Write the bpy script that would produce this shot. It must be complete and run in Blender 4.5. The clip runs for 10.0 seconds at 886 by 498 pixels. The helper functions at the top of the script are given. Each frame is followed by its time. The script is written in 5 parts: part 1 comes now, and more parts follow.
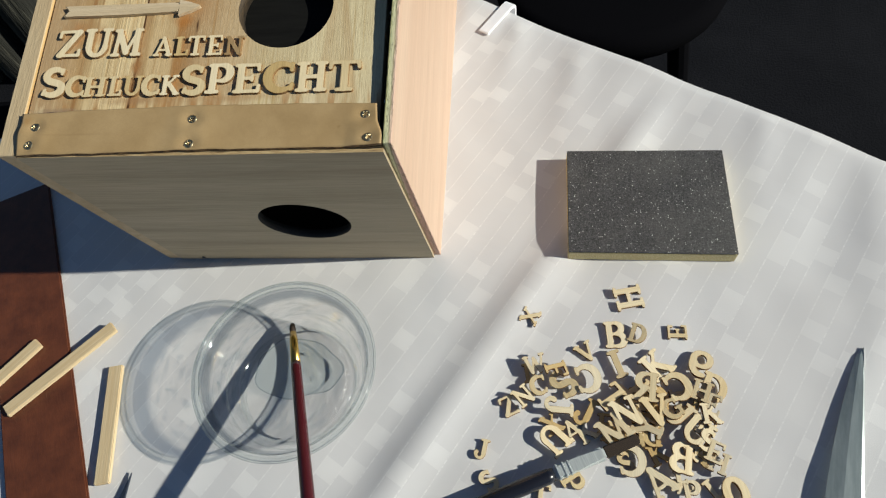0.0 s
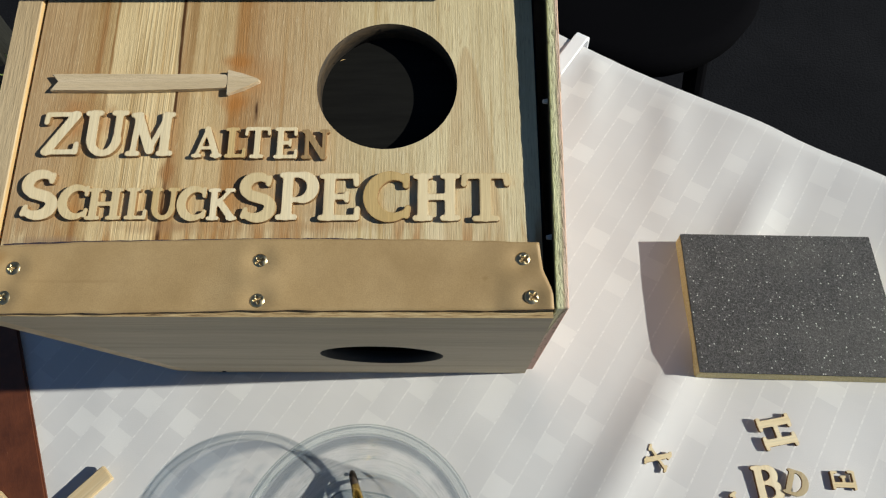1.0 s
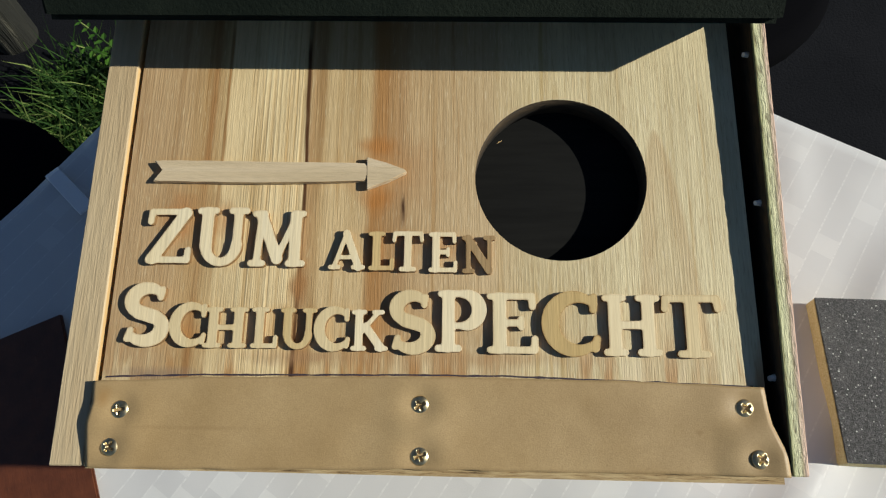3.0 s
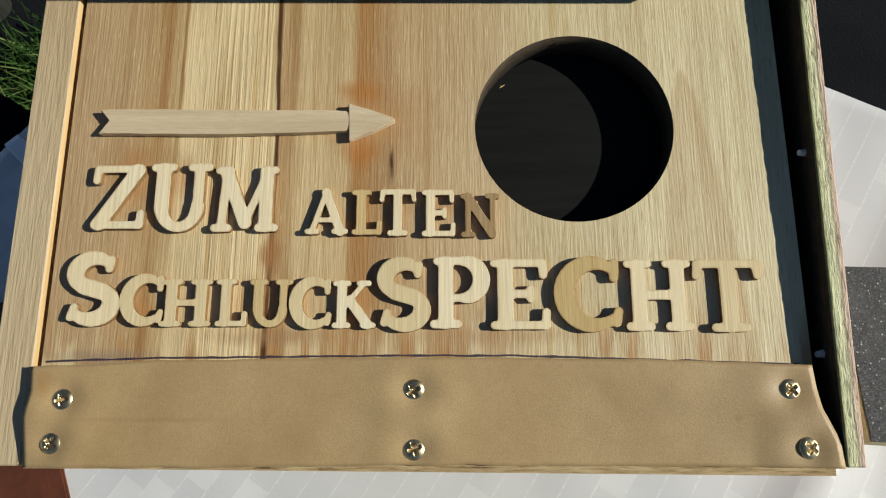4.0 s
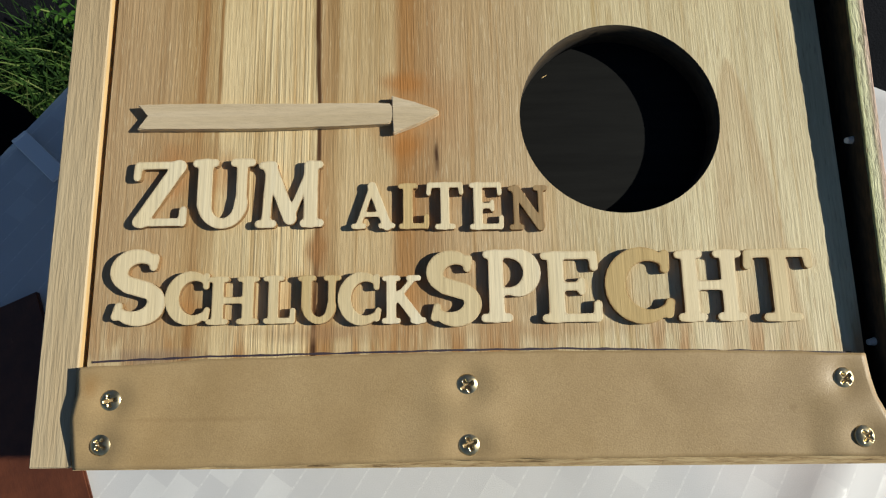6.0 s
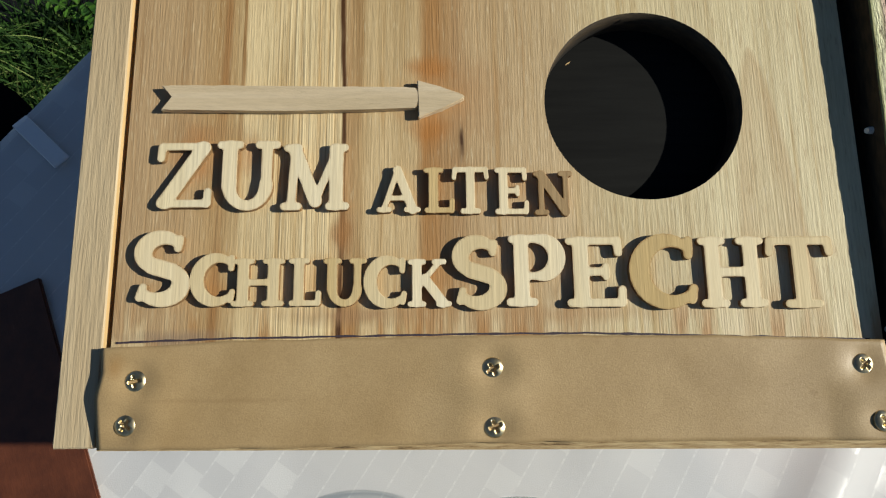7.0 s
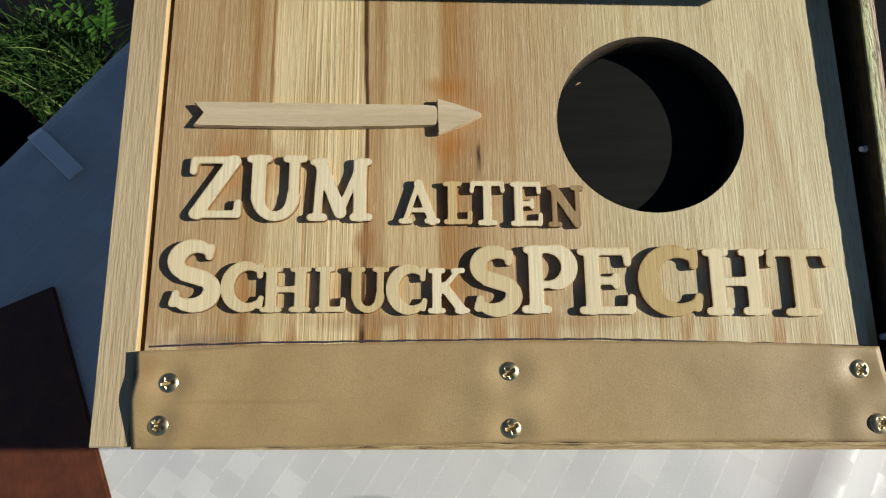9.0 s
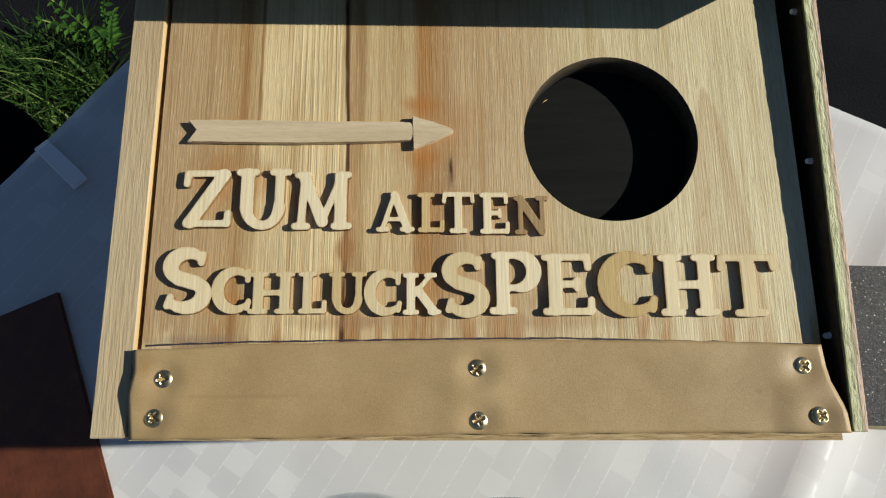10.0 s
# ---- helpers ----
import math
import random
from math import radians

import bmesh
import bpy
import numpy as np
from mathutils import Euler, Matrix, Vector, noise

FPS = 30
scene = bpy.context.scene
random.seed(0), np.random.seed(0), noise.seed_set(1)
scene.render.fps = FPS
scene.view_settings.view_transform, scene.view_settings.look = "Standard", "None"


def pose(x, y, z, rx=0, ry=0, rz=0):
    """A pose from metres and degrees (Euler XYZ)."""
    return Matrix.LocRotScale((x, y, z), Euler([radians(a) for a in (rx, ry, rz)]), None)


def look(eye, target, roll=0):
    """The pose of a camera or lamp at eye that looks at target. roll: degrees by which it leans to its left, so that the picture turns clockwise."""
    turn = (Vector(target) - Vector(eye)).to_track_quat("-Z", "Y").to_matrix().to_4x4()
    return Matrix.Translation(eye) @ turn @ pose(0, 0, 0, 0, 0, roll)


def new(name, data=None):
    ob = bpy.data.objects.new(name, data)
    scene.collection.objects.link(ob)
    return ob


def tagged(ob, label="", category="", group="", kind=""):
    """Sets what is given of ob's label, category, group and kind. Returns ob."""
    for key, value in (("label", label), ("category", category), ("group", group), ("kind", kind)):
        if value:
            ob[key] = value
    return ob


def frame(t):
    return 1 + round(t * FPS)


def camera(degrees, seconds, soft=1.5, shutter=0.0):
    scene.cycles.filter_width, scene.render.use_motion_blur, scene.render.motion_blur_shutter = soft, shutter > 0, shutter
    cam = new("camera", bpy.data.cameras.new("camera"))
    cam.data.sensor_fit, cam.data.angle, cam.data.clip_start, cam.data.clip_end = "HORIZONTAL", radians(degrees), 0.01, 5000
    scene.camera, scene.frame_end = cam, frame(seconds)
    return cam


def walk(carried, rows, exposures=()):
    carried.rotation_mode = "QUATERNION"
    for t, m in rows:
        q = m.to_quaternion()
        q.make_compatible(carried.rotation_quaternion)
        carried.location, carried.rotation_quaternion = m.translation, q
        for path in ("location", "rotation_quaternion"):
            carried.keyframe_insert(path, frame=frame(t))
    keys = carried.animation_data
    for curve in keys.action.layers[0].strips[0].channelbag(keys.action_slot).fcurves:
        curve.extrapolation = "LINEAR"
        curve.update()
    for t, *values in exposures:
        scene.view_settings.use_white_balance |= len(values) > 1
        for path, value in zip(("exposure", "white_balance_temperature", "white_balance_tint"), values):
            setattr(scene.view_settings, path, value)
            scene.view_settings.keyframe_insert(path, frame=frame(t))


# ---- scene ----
cam = camera(68.85, 10.0, soft=1.2)
PATH = [
    (0, 0.1546, -0.2043, 0.3725, 29.13, 6.49, 2.32),
    (0.3, 0.1189, -0.1731, 0.3672, 29.68, 6.10, 1.25),
    (0.5, 0.0997, -0.1513, 0.3602, 28.65, 5.20, 0.66),
    (0.7, 0.0863, -0.1286, 0.3491, 27.36, 3.90, 0.34),
    (1, 0.0693, -0.0993, 0.3325, 27.11, 2.48, 0.18),
    (1.5, 0.0342, -0.0767, 0.3254, 26.43, 1.83, 1.54),
    (2, 0.0194, -0.0663, 0.3289, 26.56, 2.26, 2.79),
    (2.5, 0.0166, -0.0525, 0.3258, 26.03, 1.92, 2.14),
    (2.7, 0.0174, -0.0494, 0.3249, 25.78, 2.72, 1.31),
    (3.8, 0.0188, -0.0365, 0.2982, 23.48, 2.27, 0.38),
    (4, 0.0159, -0.0381, 0.2961, 23.21, 2.23, 0.09),
    (4.5, 0.0124, -0.0392, 0.2965, 23.02, 2.11, 0.12),
    (5, 0.0084, -0.0377, 0.2961, 22.92, 2.39, 0.11),
    (6.3, -0.0003, -0.0368, 0.2948, 21.69, 1.62, -1.14),
    (6.5, -0.0029, -0.0381, 0.2930, 21.22, 1.45, -1.09),
    (7, -0.0057, -0.0392, 0.2951, 21.92, 0.73, -0.78),
    (7.5, -0.0050, -0.0392, 0.2960, 22.24, 0.63, -0.68),
    (8, -0.0059, -0.0396, 0.2964, 22.16, 0.56, -0.98),
    (8.5, -0.0102, -0.0417, 0.2986, 22.51, 0.51, -1.05),
    (9, -0.0112, -0.0428, 0.3021, 23.06, 0.24, -0.65),
    (9.5, -0.0096, -0.0439, 0.3060, 23.45, 0.25, -0.50),
    (10, -0.0033, -0.0479, 0.3137, 23.62, 0.64, -0.63),
]
walk(cam, [(t, pose(*place)) for t, *place in PATH])

# ---- light ----
SUN_AZ, SUN_EL = -3.7, 28.0          # degrees, from +x towards +y
sun_way = Vector((math.cos(radians(SUN_EL)) * math.cos(radians(SUN_AZ)),
                  math.cos(radians(SUN_EL)) * math.sin(radians(SUN_AZ)), math.sin(radians(SUN_EL))))
world = bpy.data.worlds.new("world")
scene.world = world
world.use_nodes = True
wn = world.node_tree
sky = wn.nodes.new("ShaderNodeTexSky")
sky.sky_type, sky.sun_disc = "NISHITA", False
sky.air_density, sky.dust_density, sky.ozone_density = 1.0, 0.0, 3.2
sky.sun_elevation, sky.sun_rotation = radians(SUN_EL), radians(90 - SUN_AZ)
wn.nodes["Background"].inputs["Strength"].default_value = 0.045
wn.links.new(sky.outputs[0], wn.nodes["Background"].inputs[0])
sun = new("sun", bpy.data.lights.new("sun", "SUN"))
sun.data.energy, sun.data.angle, sun.data.color = 5.0, radians(0.55), (1.0, 0.985, 0.86)
sun.matrix_world = look(sun_way * 4, (0, 0, 0))
scene.view_settings.exposure = 0.0


# ---- materials ----
class Mat:
    """A small wrapper that strings shader nodes together."""

    def __init__(self, name, rough=0.6, metal=0.0, spec=0.5):
        self.m = bpy.data.materials.new(name)
        self.m.use_nodes = True
        self.t = self.m.node_tree
        self.b = self.t.nodes["Principled BSDF"]
        self.b.inputs["Roughness"].default_value = rough
        self.b.inputs["Metallic"].default_value = metal
        self.b.inputs["Specular IOR Level"].default_value = spec
        self.coord = self.t.nodes.new("ShaderNodeTexCoord").outputs["Object"]

    def put(self, kind, ins=(), **props):
        n = self.t.nodes.new(kind)
        for k, v in props.items():
            setattr(n, k, v)
        for k, v in dict(ins).items():
            if hasattr(v, "is_linked"):
                self.t.links.new(v, n.inputs[k])
            else:
                n.inputs[k].default_value = v
        return n

    def shift(self, scale=(1, 1, 1), rot=(0, 0, 0), loc=(0, 0, 0), vec=None):
        n = self.put("ShaderNodeMapping", {"Vector": vec or self.coord})
        n.inputs["Scale"].default_value, n.inputs["Rotation"].default_value = scale, [radians(a) for a in rot]
        n.inputs["Location"].default_value = loc
        return n.outputs[0]

    def noise(self, scale, detail=4, rough=0.6, vec=None, dist=0.0):
        return self.put("ShaderNodeTexNoise", {"Vector": vec or self.coord, "Scale": scale, "Detail": detail, "Roughness": rough, "Distortion": dist}).outputs[0]

    def ramp(self, fac, *stops):
        n = self.put("ShaderNodeValToRGB", {"Fac": fac})
        e = n.color_ramp.elements
        while len(e) < len(stops):
            e.new(0.5)
        for el, (p, c) in zip(e, stops):
            el.position, el.color = p, (*(c if hasattr(c, "__len__") else (c, c, c)), 1)
        return n.outputs[0]

    def mix(self, fac, a, b, how="MIX"):
        n = self.put("ShaderNodeMix", {}, data_type="RGBA", blend_type=how)
        for k, v in ((0, fac), (6, a), (7, b)):
            if hasattr(v, "is_linked"):
                self.t.links.new(v, n.inputs[k])
            else:
                n.inputs[k].default_value = v if k == 0 else (*v, 1)
        return n.outputs[2]

    def math(self, how, a, b=0.0):
        n = self.put("ShaderNodeMath", {0: a, 1: b}, operation=how)
        return n.outputs[0]

    def colour(self, v):
        if hasattr(v, "is_linked"):
            self.t.links.new(v, self.b.inputs["Base Color"])
        else:
            self.b.inputs["Base Color"].default_value = (*v, 1)
        return self

    def rough(self, v):
        self.t.links.new(v, self.b.inputs["Roughness"])
        return self

    def bump(self, fac, strength=0.3, dist=0.001):
        n = self.put("ShaderNodeBump", {"Height": fac, "Strength": strength, "Distance": dist})
        self.t.links.new(n.outputs[0], self.b.inputs["Normal"])
        return self


def wood(name, dark, mid, light, along="y", short=26.0, fine=900.0, broad=60.0, rough=0.62, streak=0.35, bump=0.25, offset=0.0, unit=1.0):
    """Wood with its grain along one axis; fine and broad are the spacing of lines across it, per metre."""
    w = Mat(name, rough, spec=0.35)
    def axes(f, l):
        return tuple((l if a == along else f) * unit for a in "xyz")
    vec = w.coord
    if unit != 1.0:
        rnd = w.put("ShaderNodeObjectInfo").outputs["Random"]
        vec = w.put("ShaderNodeVectorMath", {0: w.coord, 1: w.put("ShaderNodeCombineXYZ", {"X": w.math("MULTIPLY", rnd, 7.0), "Y": w.math("MULTIPLY", rnd, 3.0)}).outputs[0]}, operation="ADD").outputs[0]
    lines = w.noise(1.0, 3, 0.65, w.shift(axes(fine, fine / short), loc=(offset, offset, 0), vec=vec))
    bands = w.noise(1.0, 4, 0.55, w.shift(axes(broad, broad / 22), loc=(offset * 2, 0, 0), vec=vec), dist=0.6)
    col = w.ramp(bands, (0.3, dark), (0.5, mid), (0.72, light))
    tone = w.ramp(lines, (0.3, (1 - streak,) * 3), (0.62, (1.0, 1.0, 1.0)))
    col = w.mix(1.0, col, tone, "MULTIPLY")
    w.colour(col)
    w.bump(lines, bump, 0.0006)
    return w, col, lines


# plywood front: veneer strips of different tone, open pores, one dark seam and glue stains
w = Mat("front_plywood", 0.6, spec=0.35)


def band(m, x, centre, half, soft):
    d = m.math("ABSOLUTE", m.math("SUBTRACT", x, centre))
    return m.put("ShaderNodeMapRange", {"Value": d, "From Min": half, "From Max": half + soft, "To Min": 1.0, "To Max": 0.0}).outputs[0]


sep = w.put("ShaderNodeSeparateXYZ", {"Vector": w.coord}).outputs
wob = w.noise(1.0, 3, 0.6, w.shift((70, 14, 1)))
xw = w.math("ADD", sep[0], w.math("MULTIPLY", w.math("SUBTRACT", wob, 0.5), 0.0035))
strip = w.put("ShaderNodeMapRange", {"Value": xw, "From Min": -0.09, "From Max": 0.09}).outputs[0]
TAN, GOLD, CREAM, BROWN = (0.49, 0.335, 0.195), (0.58, 0.42, 0.23), (0.74, 0.58, 0.35), (0.42, 0.26, 0.13)
tones = [(-0.090, TAN), (-0.070, (0.52, 0.36, 0.205)), (-0.064, (0.50, 0.33, 0.165)), (-0.0600, (0.50, 0.34, 0.175)), (-0.0585, GOLD), (-0.0572, CREAM), (-0.0355, CREAM), (-0.0338, GOLD), (-0.0330, BROWN), (-0.0290, (0.50, 0.34, 0.175)),
         (-0.027, (0.64, 0.48, 0.28)), (-0.0165, (0.60, 0.44, 0.25)), (-0.014, (0.44, 0.265, 0.125)), (-0.006, (0.46, 0.29, 0.15)), (-0.003, (0.53, 0.37, 0.21)), (0.018, (0.60, 0.45, 0.265)), (0.03, (0.66, 0.54, 0.315)), (0.05, (0.71, 0.60, 0.355)), (0.09, (0.75, 0.65, 0.395))]
col = w.ramp(strip, *[((x + 0.09) / 0.18, c) for x, c in tones])
cloudy = w.noise(1.0, 4, 0.6, w.shift((55, 14, 1)), dist=0.4)
col = w.mix(1.0, col, w.ramp(cloudy, (0.3, (0.84, 0.81, 0.77)), (0.65, (1.05, 1.05, 1.05))), "MULTIPLY")
grain = w.noise(1.0, 3, 0.6, w.shift((1250, 16, 1)), dist=0.12)
col = w.mix(1.0, col, w.ramp(grain, (0.32, (0.91, 0.88, 0.83)), (0.46, (0.99, 0.985, 0.98)), (0.66, (1.04, 1.045, 1.05))), "MULTIPLY")
flame = w.noise(1.0, 3, 0.6, w.shift((420, 7, 1), loc=(3.3, 0.7, 0)), dist=0.25)
col = w.mix(1.0, col, w.ramp(flame, (0.28, (0.80, 0.71, 0.60)), (0.38, (0.98, 0.97, 0.96)), (0.60, (1.02, 1.02, 1.02)), (0.72, (1.13, 1.15, 1.17))), "MULTIPLY")
# coarse raised streaks in the cream strip
streaky = band(w, xw, -0.0425, 0.006, 0.006)
ribs = w.noise(1.0, 2, 0.5, w.shift((1150, 11, 1), rot=(0, 0, -2.0), loc=(1.3, 0, 0)), dist=0.5)
col = w.mix(w.math("MULTIPLY", streaky, w.ramp(ribs, (0.32, 0.55), (0.44, 0.0))), col, (0.46, 0.29, 0.12))
col = w.mix(w.math("MULTIPLY", streaky, w.ramp(ribs, (0.54, 0.0), (0.68, 0.6))), col, (0.84, 0.71, 0.46))
# short open pores, denser towards the pale side
pores = w.noise(1.0, 2, 0.5, w.shift((2300, 210, 1)))
right = w.put("ShaderNodeMapRange", {"Value": sep[0], "From Min": -0.02, "From Max": 0.03, "To Min": 0.28, "To Max": 0.42}).outputs[0]
col = w.mix(w.math("MULTIPLY", w.ramp(pores, (0.30, 1.0), (0.42, 0.0)), right), col, (0.40, 0.25, 0.12))
col = w.mix(w.math("MULTIPLY", w.ramp(pores, (0.60, 0.0), (0.70, 0.8)), right), col, (0.86, 0.76, 0.54))
# ragged varnish-stained streaks above the leather and round the words
low = w.put("ShaderNodeMapRange", {"Value": sep[1], "From Min": 0.040, "From Max": 0.027, "To Min": 0.0, "To Max": 1.0}).outputs[0]
blot = w.noise(1.0, 3, 0.6, w.shift((190, 26, 1), loc=(5.1, 2.0, 0)), dist=0.3)
col = w.mix(w.math("MULTIPLY", low, w.ramp(blot, (0.50, 0.0), (0.60, 0.72))), col, (0.42, 0.20, 0.065))
col = w.mix(w.math("MULTIPLY", low, w.ramp(blot, (0.36, 0.6), (0.46, 0.0))), col, (0.80, 0.66, 0.42))
# one long tongue of darker heartwood beside the hole
tx = w.math("SUBTRACT", sep[0], w.math("ADD", 0.0655, w.math("MULTIPLY", w.math("SUBTRACT", 0.094, sep[1]), 0.04)))
ty = w.math("MAXIMUM", w.math("SUBTRACT", 0.0965, sep[1]), 0.0)
reach = w.math("SQRT", w.math("MULTIPLY", ty, 0.0016))
inside = w.put("ShaderNodeMapRange", {"Value": w.math("SUBTRACT", reach, w.math("ABSOLUTE", w.math("ADD", tx, w.math("MULTIPLY", w.math("SUBTRACT", wob, 0.5), 0.002)))), "From Min": 0.0, "From Max": 0.0016}).outputs[0]
edge = w.math("MULTIPLY", inside, w.put("ShaderNodeMapRange", {"Value": w.math("SUBTRACT", reach, w.math("ABSOLUTE", tx)), "From Min": 0.0008, "From Max": 0.006, "To Min": 0.55, "To Max": 0.22}).outputs[0])
col = w.mix(edge, col, (0.46, 0.29, 0.13))
for centre, half, soft, tint, amount in ((-0.0622, 0.0004, 0.0011, (0.32, 0.15, 0.05), 0.75), (-0.0580, 0.00025, 0.0005, (0.30, 0.15, 0.05), 0.85), (-0.0125, 0.0012, 0.0022, (0.40, 0.19, 0.06), 0.6),
                                         (-0.0295, 0.0003, 0.0008, (0.30, 0.16, 0.06), 0.5), (-0.0470, 0.0002, 0.0008, (0.46, 0.30, 0.13), 0.5), (-0.0715, 0.0003, 0.0009, (0.38, 0.23, 0.11), 0.5),
                                         (-0.0195, 0.0002, 0.0006, (0.42, 0.26, 0.11), 0.6), (0.0215, 0.0003, 0.001, (0.46, 0.31, 0.14), 0.5), (0.0480, 0.0002, 0.0007, (0.50, 0.36, 0.17), 0.5), (0.0560, 0.0002, 0.0007, (0.50, 0.36, 0.17), 0.5), (0.0310, 0.0002, 0.0006, (0.48, 0.32, 0.12), 0.6), (0.0345, 0.0002, 0.0005, (0.48, 0.32, 0.12), 0.6), (0.0378, 0.0003, 0.0007, (0.48, 0.32, 0.12), 0.55),
                                         (-0.0240, 0.0002, 0.0006, (0.42, 0.24, 0.09), 0.6), (-0.0085, 0.0002, 0.0006, (0.42, 0.24, 0.10), 0.6), (0.0035, 0.0002, 0.0005, (0.46, 0.28, 0.12), 0.5), (0.0120, 0.0002, 0.0006, (0.48, 0.31, 0.14), 0.5)):
    gate = w.ramp(w.noise(1.0, 2, 0.5, w.shift((30, 24, 1), loc=(centre * 300, 1, 0))), (0.42, 0.1), (0.58, 1.0))
    col = w.mix(w.math("MULTIPLY", band(w, xw, centre, half, soft), w.math("MULTIPLY", gate, amount)), col, tint)
seam_gate = w.ramp(w.noise(1.0, 2, 0.5, w.shift((20, 34, 1))), (0.34, 0.5), (0.5, 1.0))
col = w.mix(w.math("MULTIPLY", band(w, xw, -0.0336, 0.00035, 0.0005), seam_gate), col, (0.085, 0.035, 0.012))
fibre = w.noise(1.0, 3, 0.6, w.shift((2100, 120, 1)), dist=0.1)
w.bump(w.math("ADD", w.math("MULTIPLY", fibre, 0.6), w.math("ADD", w.math("MULTIPLY", grain, 0.5), w.math("MULTIPLY", w.math("MULTIPLY", ribs, streaky), 1.4))), 0.42, 0.0005)


def stain(m, col, x, y, rx, ry, tint, amount):
    v = m.shift((1 / rx, 1 / ry, 0), loc=(-x / rx, -y / ry, 0))
    v = m.put("ShaderNodeVectorMath", {0: v, 1: m.put("ShaderNodeTexNoise", {"Vector": m.coord, "Scale": 160.0, "Detail": 3.0}).outputs["Color"]}, operation="ADD").outputs[0]
    v = m.put("ShaderNodeVectorMath", {0: v, 1: (-0.5, -0.5, -0.5)}, operation="ADD").outputs[0]
    flat = m.put("ShaderNodeVectorMath", {0: v, 1: (1, 1, 0)}, operation="MULTIPLY").outputs[0]
    g = m.put("ShaderNodeVectorMath", {0: flat}, operation="LENGTH").outputs["Value"]
    return m.mix(m.math("MULTIPLY", m.ramp(g, (0.25, 1.0), (1.0, 0.0)), amount), col, tint)


for x, y, rx, ry, tint, amount in ((-0.0075, 0.0800, 0.017, 0.0125, (0.43, 0.235, 0.105), 0.55), (-0.0130, 0.0715, 0.006, 0.0060, (0.44, 0.175, 0.04), 0.75), (-0.0125, 0.0880, 0.0085, 0.0040, (0.44, 0.18, 0.045), 0.7),
                                   (-0.0660, 0.0715, 0.014, 0.0055, (0.42, 0.24, 0.105), 0.5), (-0.0335, 0.0460, 0.0035, 0.006, (0.34, 0.15, 0.05), 0.7), (-0.0460, 0.0600, 0.0030, 0.008, (0.45, 0.19, 0.06), 0.6),
                                   (-0.0052, 0.0690, 0.0008, 0.006, (0.07, 0.03, 0.012), 1.0), (-0.068, 0.066, 0.006, 0.009, (0.46, 0.20, 0.07), 0.65), (-0.055, 0.066, 0.004, 0.006, (0.46, 0.20, 0.07), 0.55),
                                   (-0.033, 0.049, 0.003, 0.006, (0.36, 0.17, 0.06), 0.6), (-0.03, 0.028, 0.02, 0.003, (0.36, 0.20, 0.10), 0.6), (-0.070, 0.0235, 0.014, 0.0022, (0.28, 0.20, 0.15), 0.6),
                                   (0.02, 0.028, 0.03, 0.003, (0.44, 0.26, 0.12), 0.5),
                                   (-0.038, 0.036, 0.005, 0.009, (0.46, 0.24, 0.08), 0.6), (-0.062, 0.034, 0.008, 0.004, (0.44, 0.22, 0.08), 0.55), (-0.012, 0.036, 0.006, 0.008, (0.46, 0.24, 0.09), 0.5), (0.008, 0.058, 0.012, 0.004, (0.44, 0.23, 0.09), 0.5)):
    col = stain(w, col, x, y + 0.003, rx, ry, tint, amount)
col = w.mix(1.0, col, w.ramp(strip, (0.45, (1.005, 1.0, 0.95)), (0.75, (0.985, 0.99, 1.05))), "MULTIPLY")
w.colour(col)
M_FRONT = w.m
M_PLY = wood("side_plywood", (0.48, 0.345, 0.195), (0.56, 0.42, 0.25), (0.62, 0.49, 0.31), short=14.0, fine=1300, broad=130, streak=0.12, bump=0.4)[0].m
M_PINK = wood("pink_plywood", (0.54, 0.375, 0.275), (0.58, 0.41, 0.305), (0.61, 0.45, 0.34), fine=700, broad=40, streak=0.12, bump=0.2)[0].m
M_BOTTOM = wood("bottom_plywood", (0.38, 0.30, 0.195), (0.475, 0.385, 0.255), (0.54, 0.445, 0.305), along="x", fine=900, broad=50, streak=0.2, bump=0.3)[0].m
# golden copy of the plywood: sunlight on the left panel's inner face; also splinters
M_LIT_WOOD = wood("lit_edge_wood", (0.60, 0.38, 0.16), (0.66, 0.44, 0.20), (0.70, 0.50, 0.25), fine=900, broad=70, streak=0.2)[0].m
M_ARROW = wood("arrow_wood", (0.60, 0.47, 0.30), (0.68, 0.54, 0.36), (0.72, 0.59, 0.42), along="x", short=6.0, fine=1300, broad=240, streak=0.10, bump=0.35)[0].m
M_STICK = wood("stick_wood", (0.60, 0.44, 0.25), (0.66, 0.51, 0.31), (0.70, 0.57, 0.37), along="x", fine=1300, broad=260, streak=0.15, bump=0.3)[0].m


def letter_wood(name, dark, mid, light, streak, scorch):
    """Thin plywood whose faces differ a little in tone and are browned along the cut."""
    w, col, lines = wood(name, dark, mid, light, along="y", fine=16, broad=1.6, streak=streak, bump=0.2, unit=1.0001)
    rnd = w.put("ShaderNodeObjectInfo").outputs["Random"]
    col = w.mix(1.0, col, w.ramp(rnd, (0.0, (0.90, 0.86, 0.78)), (0.35, (1.0, 0.99, 0.97)), (0.7, (1.05, 1.06, 1.10)), (1.0, (0.97, 0.93, 0.86))), "MULTIPLY")
    depth = w.put("ShaderNodeAttribute", {}, attribute_name="depth").outputs["Fac"]
    burn = w.math("MULTIPLY", w.ramp(depth, (0.0, 1.0), (0.024, 0.0)), w.ramp(w.noise(4.5, 3, 0.6), (0.38, 0.15), (0.62, scorch)))
    return w.colour(w.mix(burn, col, (0.33, 0.17, 0.055))).m


